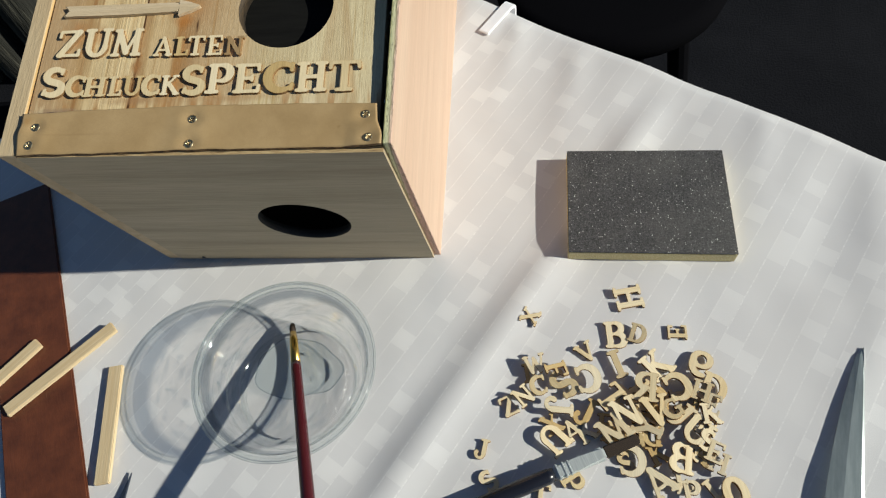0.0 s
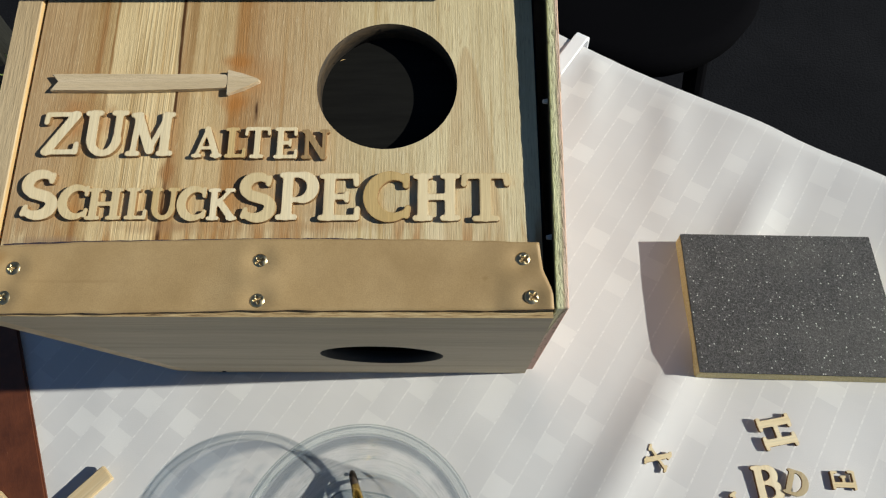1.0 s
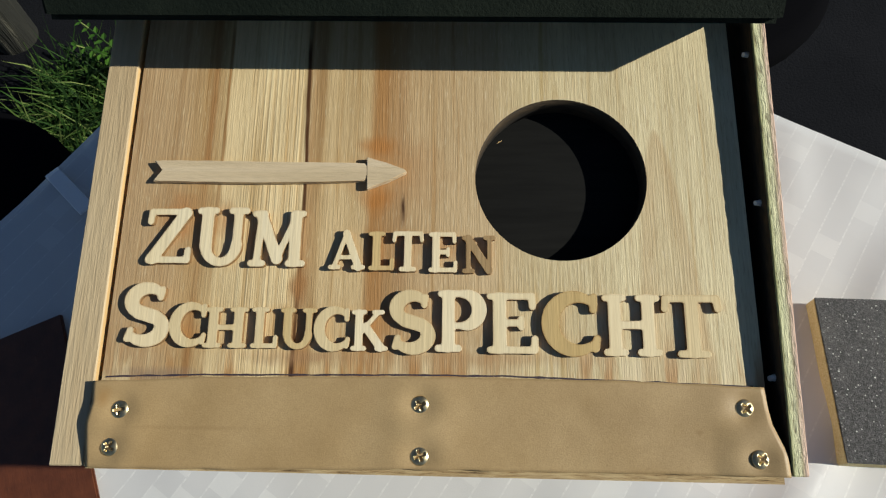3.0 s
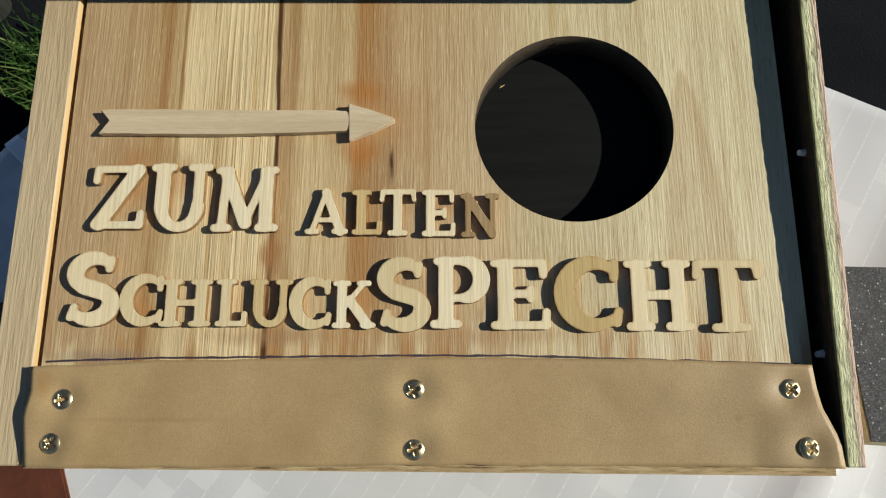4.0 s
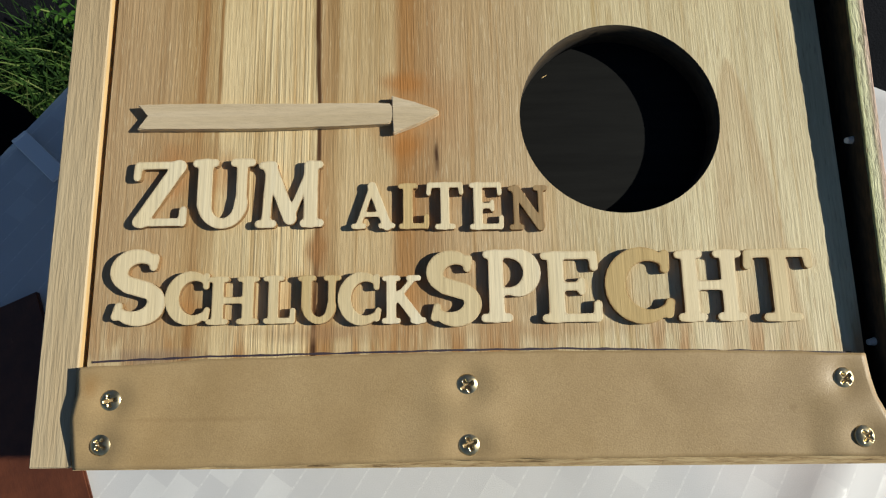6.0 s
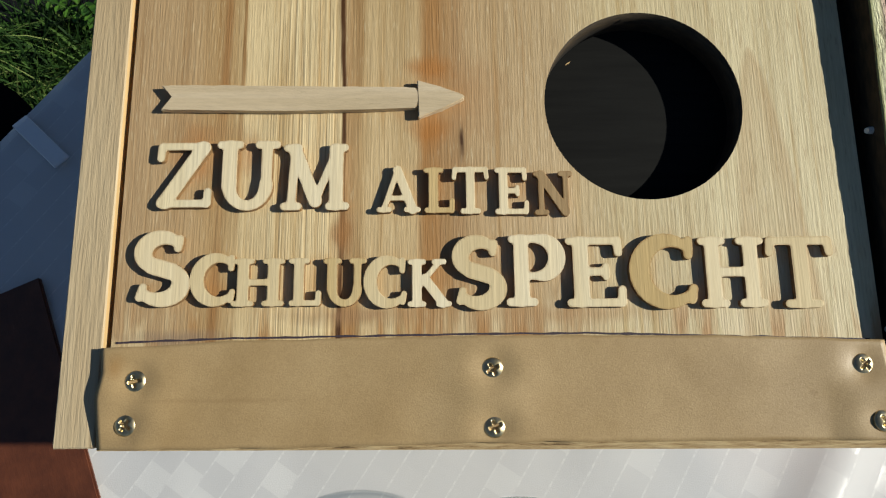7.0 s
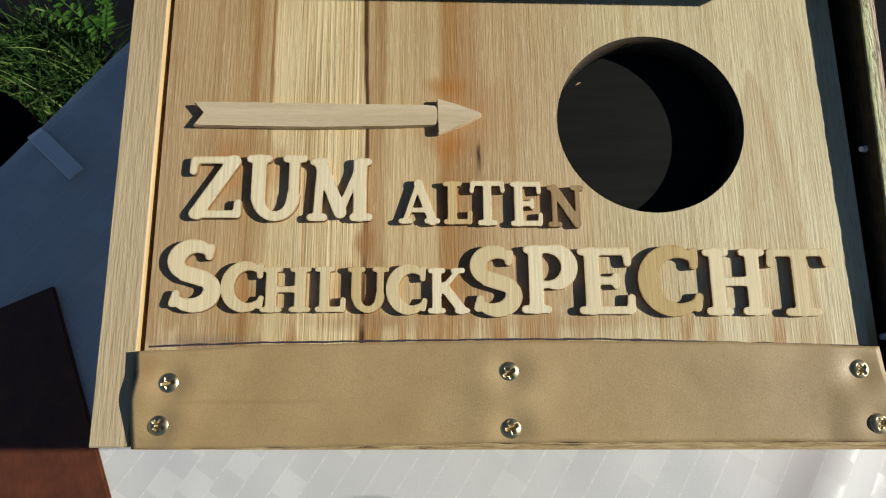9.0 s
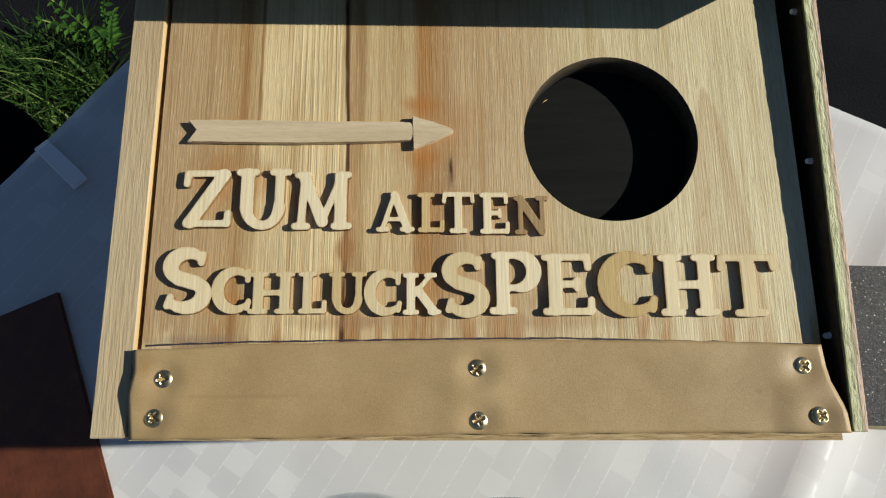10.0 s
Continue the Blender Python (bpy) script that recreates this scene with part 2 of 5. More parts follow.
M_LETTER = letter_wood("letter_wood", (0.78, 0.62, 0.365), (0.87, 0.73, 0.475), (0.90, 0.79, 0.56), 0.14, 0.6)
M_LETTER_TAN = letter_wood("letter_wood_tan", (0.58, 0.41, 0.18), (0.68, 0.50, 0.24), (0.74, 0.58, 0.32), 0.16, 0.9)
M_LETTER_DARK = letter_wood("letter_wood_burnt", (0.30, 0.185, 0.09), (0.42, 0.28, 0.14), (0.5, 0.36, 0.2), 0.25, 0.9)
w = Mat("laser_cut_edge", 0.8)
M_CUT = w.colour(w.ramp(w.noise(9, 3), (0.3, (0.12, 0.06, 0.022)), (0.7, (0.34, 0.20, 0.08)))).m
# plywood edge, layered across its thickness
w = Mat("plywood_edge", 0.75)
ex = w.put("ShaderNodeSeparateXYZ", {"Vector": w.coord}).outputs
rag = w.noise(1.0, 4, 0.65, w.shift((1200, 210, 210)))
across = w.put("ShaderNodeMapRange", {"Value": w.math("SUBTRACT", ex[0], w.math("MULTIPLY", w.math("MINIMUM", w.math("SUBTRACT", ex[1], 0.11), 0.03), 0.015)), "From Min": 0.0936, "From Max": 0.0977}).outputs[0]
across = w.math("ADD", across, w.math("MULTIPLY", w.math("SUBTRACT", rag, 0.5), 0.35))
col = w.ramp(across, (0.06, (0.30, 0.30, 0.13)), (0.18, (0.62, 0.62, 0.36)), (0.5, (0.70, 0.66, 0.42)), (0.64, (0.36, 0.30, 0.18)), (0.74, (0.66, 0.50, 0.38)), (1.0, (0.60, 0.38, 0.30)))
col = w.mix(w.ramp(rag, (0.34, 0.8), (0.46, 0.0)), col, (0.16, 0.12, 0.06))
M_EDGE = w.colour(col).bump(rag, 0.8, 0.001).m
w = Mat("rough_ply_edge", 0.85)
rag = w.noise(1.0, 4, 0.65, w.shift((130, 1300, 700)))
M_PLY_EDGE = w.colour(w.ramp(rag, (0.30, (0.09, 0.055, 0.025)), (0.42, (0.40, 0.27, 0.13)), (0.62, (0.56, 0.42, 0.23)))).bump(rag, 0.7, 0.001).m
# dark brown hole wall; on the side panel it paints the gap's shade
w = Mat("hole_wall_and_gap_shade", 0.75)
M_HOLE_SHADE = w.colour(w.ramp(w.noise(1.0, 4, 0.6, w.shift((260, 260, 900))), (0.3, (0.018, 0.012, 0.007)), (0.7, (0.075, 0.048, 0.024)))).m
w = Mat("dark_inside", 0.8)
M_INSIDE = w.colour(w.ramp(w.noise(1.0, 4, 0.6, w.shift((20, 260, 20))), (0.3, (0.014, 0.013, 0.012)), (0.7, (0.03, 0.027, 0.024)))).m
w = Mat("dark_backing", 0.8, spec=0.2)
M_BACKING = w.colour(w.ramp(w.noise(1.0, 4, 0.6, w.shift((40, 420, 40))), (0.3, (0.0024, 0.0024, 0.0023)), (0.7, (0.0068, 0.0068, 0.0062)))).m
w = Mat("roof_felt", 0.85, spec=0.15)
n1 = w.noise(900, 3, 0.7)
M_ROOF = w.colour(w.mix(w.ramp(w.noise(60, 3), (0.4, 0.0), (0.7, 1.0)), (0.006, 0.010, 0.007), (0.012, 0.017, 0.012))).bump(n1, 0.5, 0.0006).m
# leather
w = Mat("leather", 0.55, spec=0.5)
fine = w.noise(2600, 3, 0.7)
spots = w.noise(38, 5, 0.65)
col = w.ramp(spots, (0.3, (0.39, 0.262, 0.122)), (0.5, (0.455, 0.312, 0.152)), (0.72, (0.51, 0.36, 0.185)))
col = w.mix(w.ramp(fine, (0.35, 0.25), (0.6, 0.0)), col, (0.24, 0.14, 0.06))
col = stain(w, col, -0.0820, 0.0205, 0.0028, 0.0035, (0.36, 0.20, 0.07), 0.6)
# leather crease as a thin line, its shade drawn in the colour
col = stain(w, col, -0.0580, 0.0128, 0.0240, 0.0007, (0.34, 0.22, 0.10), 0.5)
col = stain(w, col, 0.0710, 0.0130, 0.0012, 0.0010, (0.28, 0.17, 0.07), 0.5)
w.colour(col).bump(fine, 0.22, 0.0003)
M_LEATHER = w.rough(w.ramp(w.noise(90, 3), (0.3, 0.42), (0.7, 0.62))).m
w = Mat("leather_edge", 0.8)
M_LEATHER_EDGE = w.colour(w.ramp(w.noise(400, 3), (0.35, (0.05, 0.025, 0.012)), (0.65, (0.30, 0.18, 0.08)))).m
w = Mat("brass", 0.33, 1.0)
M_BRASS = w.colour(w.ramp(w.noise(900, 2), (0.3, (0.55, 0.43, 0.23)), (0.7, (0.74, 0.62, 0.39)))).m
M_PEN = Mat("pen_mark", 0.7).colour((0.05, 0.035, 0.05)).m
# white colour that imitates sunlight caught in the nail holes
M_SUN_DOT = Mat("white_sun_dot", 0.35, 0.0).colour((0.9, 0.87, 0.8)).m
# sanding sponge
w = Mat("sanding_grit", 0.6)
g = w.noise(950, 3, 0.85)
# glints of the grains, painted as pale dots in the base colour
glint = w.put("ShaderNodeTexVoronoi", {"Vector": w.coord, "Scale": 820.0}).outputs
spark = w.math("MULTIPLY", w.math("LESS_THAN", glint["Distance"], 0.30), w.math("GREATER_THAN", w.put("ShaderNodeSeparateColor", {"Color": glint["Color"]}).outputs[0], 0.66))
base = w.ramp(g, (0.32, (0.010, 0.010, 0.012)), (0.5, (0.045, 0.043, 0.046)), (0.7, (0.14, 0.137, 0.142)))
base = w.mix(w.math("MULTIPLY", w.ramp(w.noise(30, 4), (0.45, 0.0), (0.75, 0.6)), 0.6), base, (0.15, 0.145, 0.135))
spark = w.math("MULTIPLY", spark, w.math("POWER", w.put("ShaderNodeSeparateColor", {"Color": glint["Color"]}).outputs[1], 3.0))
M_GRIT = w.colour(w.mix(spark, base, (0.75, 0.75, 0.72))).bump(g, 0.9, 0.001).m
w = Mat("sponge_foam", 0.9)
g = w.noise(1400, 3, 0.7)
M_FOAM = w.colour(w.ramp(g, (0.35, (0.60, 0.48, 0.21)), (0.65, (0.80, 0.69, 0.40)))).bump(g, 0.8, 0.001).m
# damask cloth: plain weave with satin checks in rows
w = Mat("damask_cloth", 0.6, spec=0.4)
CELL = 0.0118
v = w.shift((1 / CELL, 1 / CELL, 0), rot=(0, 0, 33.4))
s3 = w.put("ShaderNodeSeparateXYZ", {"Vector": v}).outputs
row = w.math("FLOOR", s3[0])
slid = w.math("ADD", s3[1], w.math("MULTIPLY", row, 0.37))
cell = w.put("ShaderNodeCombineXYZ", {"X": row, "Y": w.math("FLOOR", slid)}).outputs[0]
pick = w.put("ShaderNodeTexWhiteNoise", {"Vector": cell}, noise_dimensions="2D").outputs[0]
sat = w.math("GREATER_THAN", pick, 0.86)
mid = w.math("GREATER_THAN", pick, 0.45)
seam = w.math("LESS_THAN", w.math("FRACT", s3[0]), 0.07)
weave = w.noise(2600, 2, 0.6)
# satin checks and seams are paler: part of their sheen is in the colour
tone = w.mix(w.math("MULTIPLY", mid, 0.16), (0.645, 0.64, 0.655), (0.70, 0.695, 0.705))
tone = w.mix(sat, tone, (0.745, 0.74, 0.748))
dash = w.ramp(w.noise(1.0, 2, 0.5, w.shift((520, 520, 1))), (0.45, 0.25), (0.6, 1.0))
tone = w.mix(w.math("MULTIPLY", seam, w.math("MULTIPLY", dash, 0.8)), tone, (0.80, 0.795, 0.80))
tone = w.mix(w.ramp(w.noise(9, 4), (0.4, 0.0), (0.75, 0.35)), tone, (0.67, 0.645, 0.635))
w.colour(tone)
w.rough(w.math("SUBTRACT", 0.60, w.math("MULTIPLY", sat, 0.34)))
M_CLOTH = w.bump(w.math("ADD", w.math("MULTIPLY", weave, 0.5), w.math("MULTIPLY", w.noise(70, 4), 0.5)), 0.14, 0.002).m
w = Mat("brown_board", 0.5)
sc = w.noise(1.0, 4, 0.7, w.shift((600, 120, 100), rot=(0, 0, 20)))
col = w.ramp(w.noise(70, 5, 0.7), (0.3, (0.080, 0.024, 0.012)), (0.7, (0.150, 0.045, 0.020)))
M_BOARD = w.colour(w.mix(w.ramp(sc, (0.68, 0.0), (0.8, 0.6)), col, (0.36, 0.2, 0.12))).bump(sc, 0.3, 0.0005).m
M_CLIP = Mat("white_plastic", 0.3).colour((0.88, 0.89, 0.93)).m
M_STEEL = Mat("steel", 0.45, 0.5)
M_STEEL = M_STEEL.colour(M_STEEL.ramp(M_STEEL.noise(1.0, 3, 0.6, M_STEEL.shift((900, 60, 100))), (0.3, (0.58, 0.62, 0.61)), (0.7, (0.76, 0.80, 0.78)))).m
w = Mat("worn_knife_steel", 0.38, 0.55)
M_KNIFE = w.colour(w.ramp(w.noise(1.0, 4, 0.6, w.shift((300, 40, 100))), (0.3, (0.34, 0.40, 0.40)), (0.7, (0.50, 0.56, 0.55)))).bump(w.noise(1.0, 3, 0.6, w.shift((1500, 60, 100))), 0.1, 0.0003).m
M_BLADE = Mat("dark_steel", 0.4, 0.8).colour((0.09, 0.11, 0.15)).m
M_BLACK = Mat("black_lacquer", 0.25).colour((0.012, 0.013, 0.02)).m
M_RED = Mat("dark_red_lacquer", 0.25).colour((0.065, 0.008, 0.012)).m
M_GOLD = Mat("gold_ferrule", 0.25, 1.0).colour((0.72, 0.47, 0.12)).m
w = Mat("bristles", 0.7)
M_BRISTLE = w.colour(w.ramp(w.noise(1.0, 2, 0.6, w.shift((2500, 2500, 120))), (0.3, (0.010, 0.006, 0.004)), (0.7, (0.05, 0.028, 0.014)))).m


def frosted(name, tint, share):
    m = bpy.data.materials.new(name)
    m.use_nodes = True
    t = m.node_tree
    tr, mx = t.nodes.new("ShaderNodeBsdfTransparent"), t.nodes.new("ShaderNodeMixShader")
    p = t.nodes["Principled BSDF"]
    p.inputs["Base Color"].default_value, p.inputs["Roughness"].default_value = (*tint, 1), 0.12
    tr.inputs[0].default_value = (0.95, 0.97, 0.97, 1)
    mx.inputs[0].default_value = share
    t.links.new(tr.outputs[0], mx.inputs[1])
    t.links.new(p.outputs[0], mx.inputs[2])
    t.links.new(mx.outputs[0], t.nodes["Material Output"].inputs[0])
    return m


M_RIM = frosted("thick_clear_plastic", (0.62, 0.65, 0.65), 0.07)
M_RIM_LINE = frosted("clear_plastic_edge", (0.42, 0.45, 0.45), 0.22)


def thin_clear(name, tint, ior, gloss_rough):
    m = bpy.data.materials.new(name)
    m.use_nodes = True
    t = m.node_tree
    t.nodes.remove(t.nodes["Principled BSDF"])
    tr, gl, fr, mx, pw = (t.nodes.new("ShaderNode" + k) for k in ("BsdfTransparent", "BsdfGlossy", "LayerWeight", "MixShader", "MapRange"))
    tr.inputs[0].default_value = (*tint, 1)
    gl.inputs["Roughness"].default_value = gloss_rough
    fr.inputs[0].default_value = 0.25
    t.links.new(fr.outputs["Facing"], pw.inputs["Value"])
    pw.inputs["To Min"].default_value, pw.inputs["To Max"].default_value = ior * 0.02, ior * 0.14
    t.links.new(pw.outputs[0], mx.inputs[0])
    t.links.new(tr.outputs[0], mx.inputs[1])
    t.links.new(gl.outputs[0], mx.inputs[2])
    t.links.new(mx.outputs[0], t.nodes["Material Output"].inputs[0])
    return m


M_CLEAR = thin_clear("clear_plastic", (0.993, 0.995, 0.995), 1.45, 0.08)
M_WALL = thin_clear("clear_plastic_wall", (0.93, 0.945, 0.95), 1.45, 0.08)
M_FILM = thin_clear("wrinkled_film", (0.992, 0.995, 0.995), 1.45, 0.16)
# darker puddle edge: the refraction there is put into the tint
M_MENISCUS = thin_clear("water_edge", (0.60, 0.67, 0.70), 1.33, 0.04)
# tint bands round the wall, letting more or less light through, imitate caustics
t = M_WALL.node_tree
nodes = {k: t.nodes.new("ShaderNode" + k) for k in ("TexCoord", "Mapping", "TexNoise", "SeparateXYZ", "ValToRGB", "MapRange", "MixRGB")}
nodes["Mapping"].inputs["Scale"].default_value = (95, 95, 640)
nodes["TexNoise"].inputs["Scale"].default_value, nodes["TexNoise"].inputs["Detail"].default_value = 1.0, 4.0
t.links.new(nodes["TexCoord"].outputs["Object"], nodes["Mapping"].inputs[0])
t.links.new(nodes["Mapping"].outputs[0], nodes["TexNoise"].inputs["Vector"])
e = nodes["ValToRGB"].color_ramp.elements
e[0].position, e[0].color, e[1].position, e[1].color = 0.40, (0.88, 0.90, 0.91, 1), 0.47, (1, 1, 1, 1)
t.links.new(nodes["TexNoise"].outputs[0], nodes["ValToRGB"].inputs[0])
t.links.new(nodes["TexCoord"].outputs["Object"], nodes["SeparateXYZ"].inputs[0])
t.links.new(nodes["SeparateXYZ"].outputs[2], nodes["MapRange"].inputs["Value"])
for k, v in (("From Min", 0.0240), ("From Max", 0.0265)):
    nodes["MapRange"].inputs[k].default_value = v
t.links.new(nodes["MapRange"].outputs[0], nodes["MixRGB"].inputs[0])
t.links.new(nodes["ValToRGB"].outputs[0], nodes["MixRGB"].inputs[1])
# darker tint near the rim, put in for the shadow's dark outer band
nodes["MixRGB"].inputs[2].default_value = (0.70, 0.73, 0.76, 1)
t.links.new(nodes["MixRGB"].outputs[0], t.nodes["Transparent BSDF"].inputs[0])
# wrinkles in the film
t = M_FILM.node_tree
film_noise, film_bump = t.nodes.new("ShaderNodeTexNoise"), t.nodes.new("ShaderNodeBump")
film_noise.inputs["Scale"].default_value, film_noise.inputs["Detail"].default_value, film_noise.inputs["Distortion"].default_value = 420.0, 4.0, 1.5
film_bump.inputs["Strength"].default_value, film_bump.inputs["Distance"].default_value = 1.0, 0.004
t.links.new(film_noise.outputs[0], film_bump.inputs["Height"])
t.links.new(film_bump.outputs[0], t.nodes["Glossy BSDF"].inputs["Normal"])
M_WATER = thin_clear("water", (0.91, 0.95, 0.96), 1.33, 0.04)
# dark stone, made near-black because the shade over it is in the colour
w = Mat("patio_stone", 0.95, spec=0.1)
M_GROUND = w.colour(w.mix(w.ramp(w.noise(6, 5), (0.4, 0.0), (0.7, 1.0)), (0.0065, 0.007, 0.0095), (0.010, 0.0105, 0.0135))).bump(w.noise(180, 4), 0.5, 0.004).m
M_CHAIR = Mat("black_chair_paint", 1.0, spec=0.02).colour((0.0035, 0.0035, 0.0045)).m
w = Mat("grass", 0.75, spec=0.2)
rnd = w.put("ShaderNodeNewGeometry").outputs["Random Per Island"]
M_GRASS = w.colour(w.ramp(rnd, (0.0, (0.008, 0.026, 0.004)), (0.55, (0.024, 0.066, 0.009)), (0.85, (0.06, 0.11, 0.02)), (1.0, (0.16, 0.20, 0.06)))).m
# dark shade and thin sun flecks are painted into the log colour
w = Mat("sun_flecked_log", 0.85)
M_LOG = w.colour(w.ramp(w.noise(1.0, 5, 0.7, w.shift((60, 60, 5))), (0.3, (0.005, 0.005, 0.004)), (0.52, (0.014, 0.014, 0.010)), (0.66, (0.085, 0.08, 0.06)))).bump(w.noise(1.0, 4, 0.6, w.shift((90, 90, 6))), 0.8, 0.01).m
M_TABLE = Mat("table_paint", 0.6).colour((0.12, 0.08, 0.05)).m


# ---- mesh helpers ----
def mesh_of(bm, name, *mats):
    me = bpy.data.meshes.new(name)
    bmesh.ops.recalc_face_normals(bm, faces=bm.faces)
    bm.to_mesh(me)
    bm.free()
    for m in mats:
        me.materials.append(m)
    return me


def part(name, bm, material, parent, label="", smooth=False):
    mats = material if isinstance(material, (list, tuple)) else (material,)
    me = bm if isinstance(bm, bpy.types.Mesh) else mesh_of(bm, name, *mats)
    if smooth:
        me.polygons.foreach_set("use_smooth", [True] * len(me.polygons))
    ob = new(name, me)
    ob.parent = parent
    if label:
        ob["label"] = label
    return ob


def empty(name, m, label, category, group="", kind=""):
    ob = new(name)
    ob.empty_display_size = 0.02
    ob.matrix_world = m
    return tagged(ob, label, category, group, kind)


def thing(name, bm, material, label, category, m=None, group="", kind="", smooth=False):
    ob = part(name, bm, material, None, smooth=smooth)
    if m is not None:
        ob.matrix_world = m
    return tagged(ob, label, category, group, kind)


def prism(bm, pts, lo, hi, axis=2, bevel=0.0):
    """A flat outline pushed out along an axis. pts are (x, y), (x, z) or (y, z) pairs."""
    def at(p, h):
        q = list(p)
        q.insert(axis, h)
        return q
    a = [bm.verts.new(at(p, lo)) for p in pts]
    b = [bm.verts.new(at(p, hi)) for p in pts]
    faces = [bm.faces.new(a[::-1]), bm.faces.new(b)]
    for k in range(len(pts)):
        j = (k + 1) % len(pts)
        faces.append(bm.faces.new((a[k], a[j], b[j], b[k])))
    if bevel:
        edges = {e for f in faces for e in f.edges}
        bmesh.ops.bevel(bm, geom=list(edges), offset=bevel, segments=2, affect="EDGES")
    return bm


def box(bm, x0, x1, y0, y1, z0, z1, bevel=0.0):
    return prism(bm, [(x0, y0), (x1, y0), (x1, y1), (x0, y1)], z0, z1, 2, bevel)


def plate_with_hole(x0, x1, y0, y1, cx, cy, r, lo, hi, axis=2):
    """A board with a round hole through it."""
    bm = bmesh.new()
    angles = [2 * math.pi * k / 96 for k in range(96)]
    angles += [math.atan2(y - cy, x - cx) % (2 * math.pi) for x in (x0, x1) for y in (y0, y1)]
    angles = sorted(set(angles))
    rings = []
    for h in (lo, hi):
        inner, outer = [], []
        for a in angles:
            c, s = math.cos(a), math.sin(a)
            d = min((x1 - cx) / c if c > 1e-9 else (x0 - cx) / c if c < -1e-9 else 9, (y1 - cy) / s if s > 1e-9 else (y0 - cy) / s if s < -1e-9 else 9)
            for ring, rad in ((inner, r), (outer, d)):
                q = [cx + c * rad, cy + s * rad]
                q.insert(axis, h)
                ring.append(bm.verts.new(q))
        rings.append((inner, outer))
    n = len(angles)
    (i0, o0), (i1, o1) = rings
    for k in range(n):
        j = (k + 1) % n
        bm.faces.new((i0[k], i0[j], o0[j], o0[k]))
        bm.faces.new((i1[k], i1[j], o1[j], o1[k]))
        bm.faces.new((o0[k], o0[j], o1[j], o1[k]))
        f = bm.faces.new((i0[k], i0[j], i1[j], i1[k]))
        f.smooth = True
        f.material_index = 1
    return bm


def revolve(bm, profile, n=48, centre=(0, 0)):
    """Turns (radius, height) pairs about the z axis."""
    rings = [[bm.verts.new((centre[0] + r * math.cos(2 * math.pi * k / n), centre[1] + r * math.sin(2 * math.pi * k / n), z)) for k in range(n)] for r, z in profile]
    for a, b in zip(rings, rings[1:]):
        for k in range(n):
            j = (k + 1) % n
            bm.faces.new((a[k], a[j], b[j], b[k]))
    return rings


def rod(bm, a, b, ra, rb, n=16, caps=True):
    """A round bar from a to b."""
    a, b = Vector(a), Vector(b)
    q = (b - a).to_track_quat("Z", "Y")
    rings = [[bm.verts.new(p + q @ Vector((r * math.cos(2 * math.pi * k / n), r * math.sin(2 * math.pi * k / n), 0))) for k in range(n)] for p, r in ((a, ra), (b, rb))]
    for k in range(n):
        j = (k + 1) % n
        bm.faces.new((rings[0][k], rings[0][j], rings[1][j], rings[1][k]))
    if caps:
        bm.faces.new(rings[0][::-1])
        bm.faces.new(rings[1])
    return bm


# ---- slab-serif letters, cut from thin plywood ----
T, t2, SF = 0.105, 0.052, 0.055    # half widths of stems, thin strokes and serifs


def serif(x, y, half=0.17):
    return [(x - half, y, x + half, y, SF)]


def arc(cx, cy, rx, ry, a0, a1, r0, r1, n=14):
    """An elliptical stroke; its half width goes from r0 at the ends to r1 in the middle."""
    out = []
    for k in range(n):
        u0, u1 = k / n, (k + 1) / n
        p = [(cx + rx * math.cos(radians(a0 + (a1 - a0) * u)), cy + ry * math.sin(radians(a0 + (a1 - a0) * u))) for u in (u0, u1)]
        mid = math.sin(math.pi * (u0 + u1) / 2)
        out.append((*p[0], *p[1], r0 + (r1 - r0) * mid))
    return out


LO, HI = SF, 1 - SF
STROKES = {}
STROKES["I"] = [(0.2, 0.1, 0.2, 0.9, T)] + serif(0.2, LO) + serif(0.2, HI)
STROKES["L"] = [(0.22, 0.1, 0.22, 0.9, T)] + serif(0.22, HI) + [(0.07, LO, 0.62, LO, SF), (0.63, LO, 0.64, 0.26, SF)]
STROKES["T"] = [(0.47, 0.1, 0.47, 0.9, T)] + serif(0.47, LO, 0.2) + [(0.08, HI, 0.86, HI, SF), (0.08, HI, 0.06, 0.78, SF), (0.86, HI, 0.88, 0.78, SF)]
STROKES["H"] = [(0.2, 0.1, 0.2, 0.9, T), (0.76, 0.1, 0.76, 0.9, T), (0.2, 0.5, 0.76, 0.5, 0.065)] + serif(0.2, LO, 0.15) + serif(0.2, HI, 0.15) + serif(0.76, LO, 0.15) + serif(0.76, HI, 0.15)
STROKES["E"] = [(0.22, 0.1, 0.22, 0.9, T), (0.07, LO, 0.74, LO, SF), (0.07, HI, 0.72, HI, SF), (0.22, 0.5, 0.54, 0.5, 0.058), (0.76, LO, 0.77, 0.24, SF), (0.73, HI, 0.74, 0.77, SF), (0.56, 0.42, 0.56, 0.58, 0.045)]
STROKES["F"] = [(0.22, 0.1, 0.22, 0.9, T), (0.07, LO, 0.42, LO, SF), (0.07, HI, 0.72, HI, SF), (0.22, 0.5, 0.54, 0.5, 0.058), (0.73, HI, 0.74, 0.77, SF)]
STROKES["N"] = [(0.17, 0.1, 0.17, 0.92, 0.062), (0.17, 0.92, 0.75, 0.08, T), (0.77, 0.08, 0.77, 0.9, 0.062)] + serif(0.17, LO, 0.12) + serif(0.12, HI, 0.08) + serif(0.77, HI, 0.12)
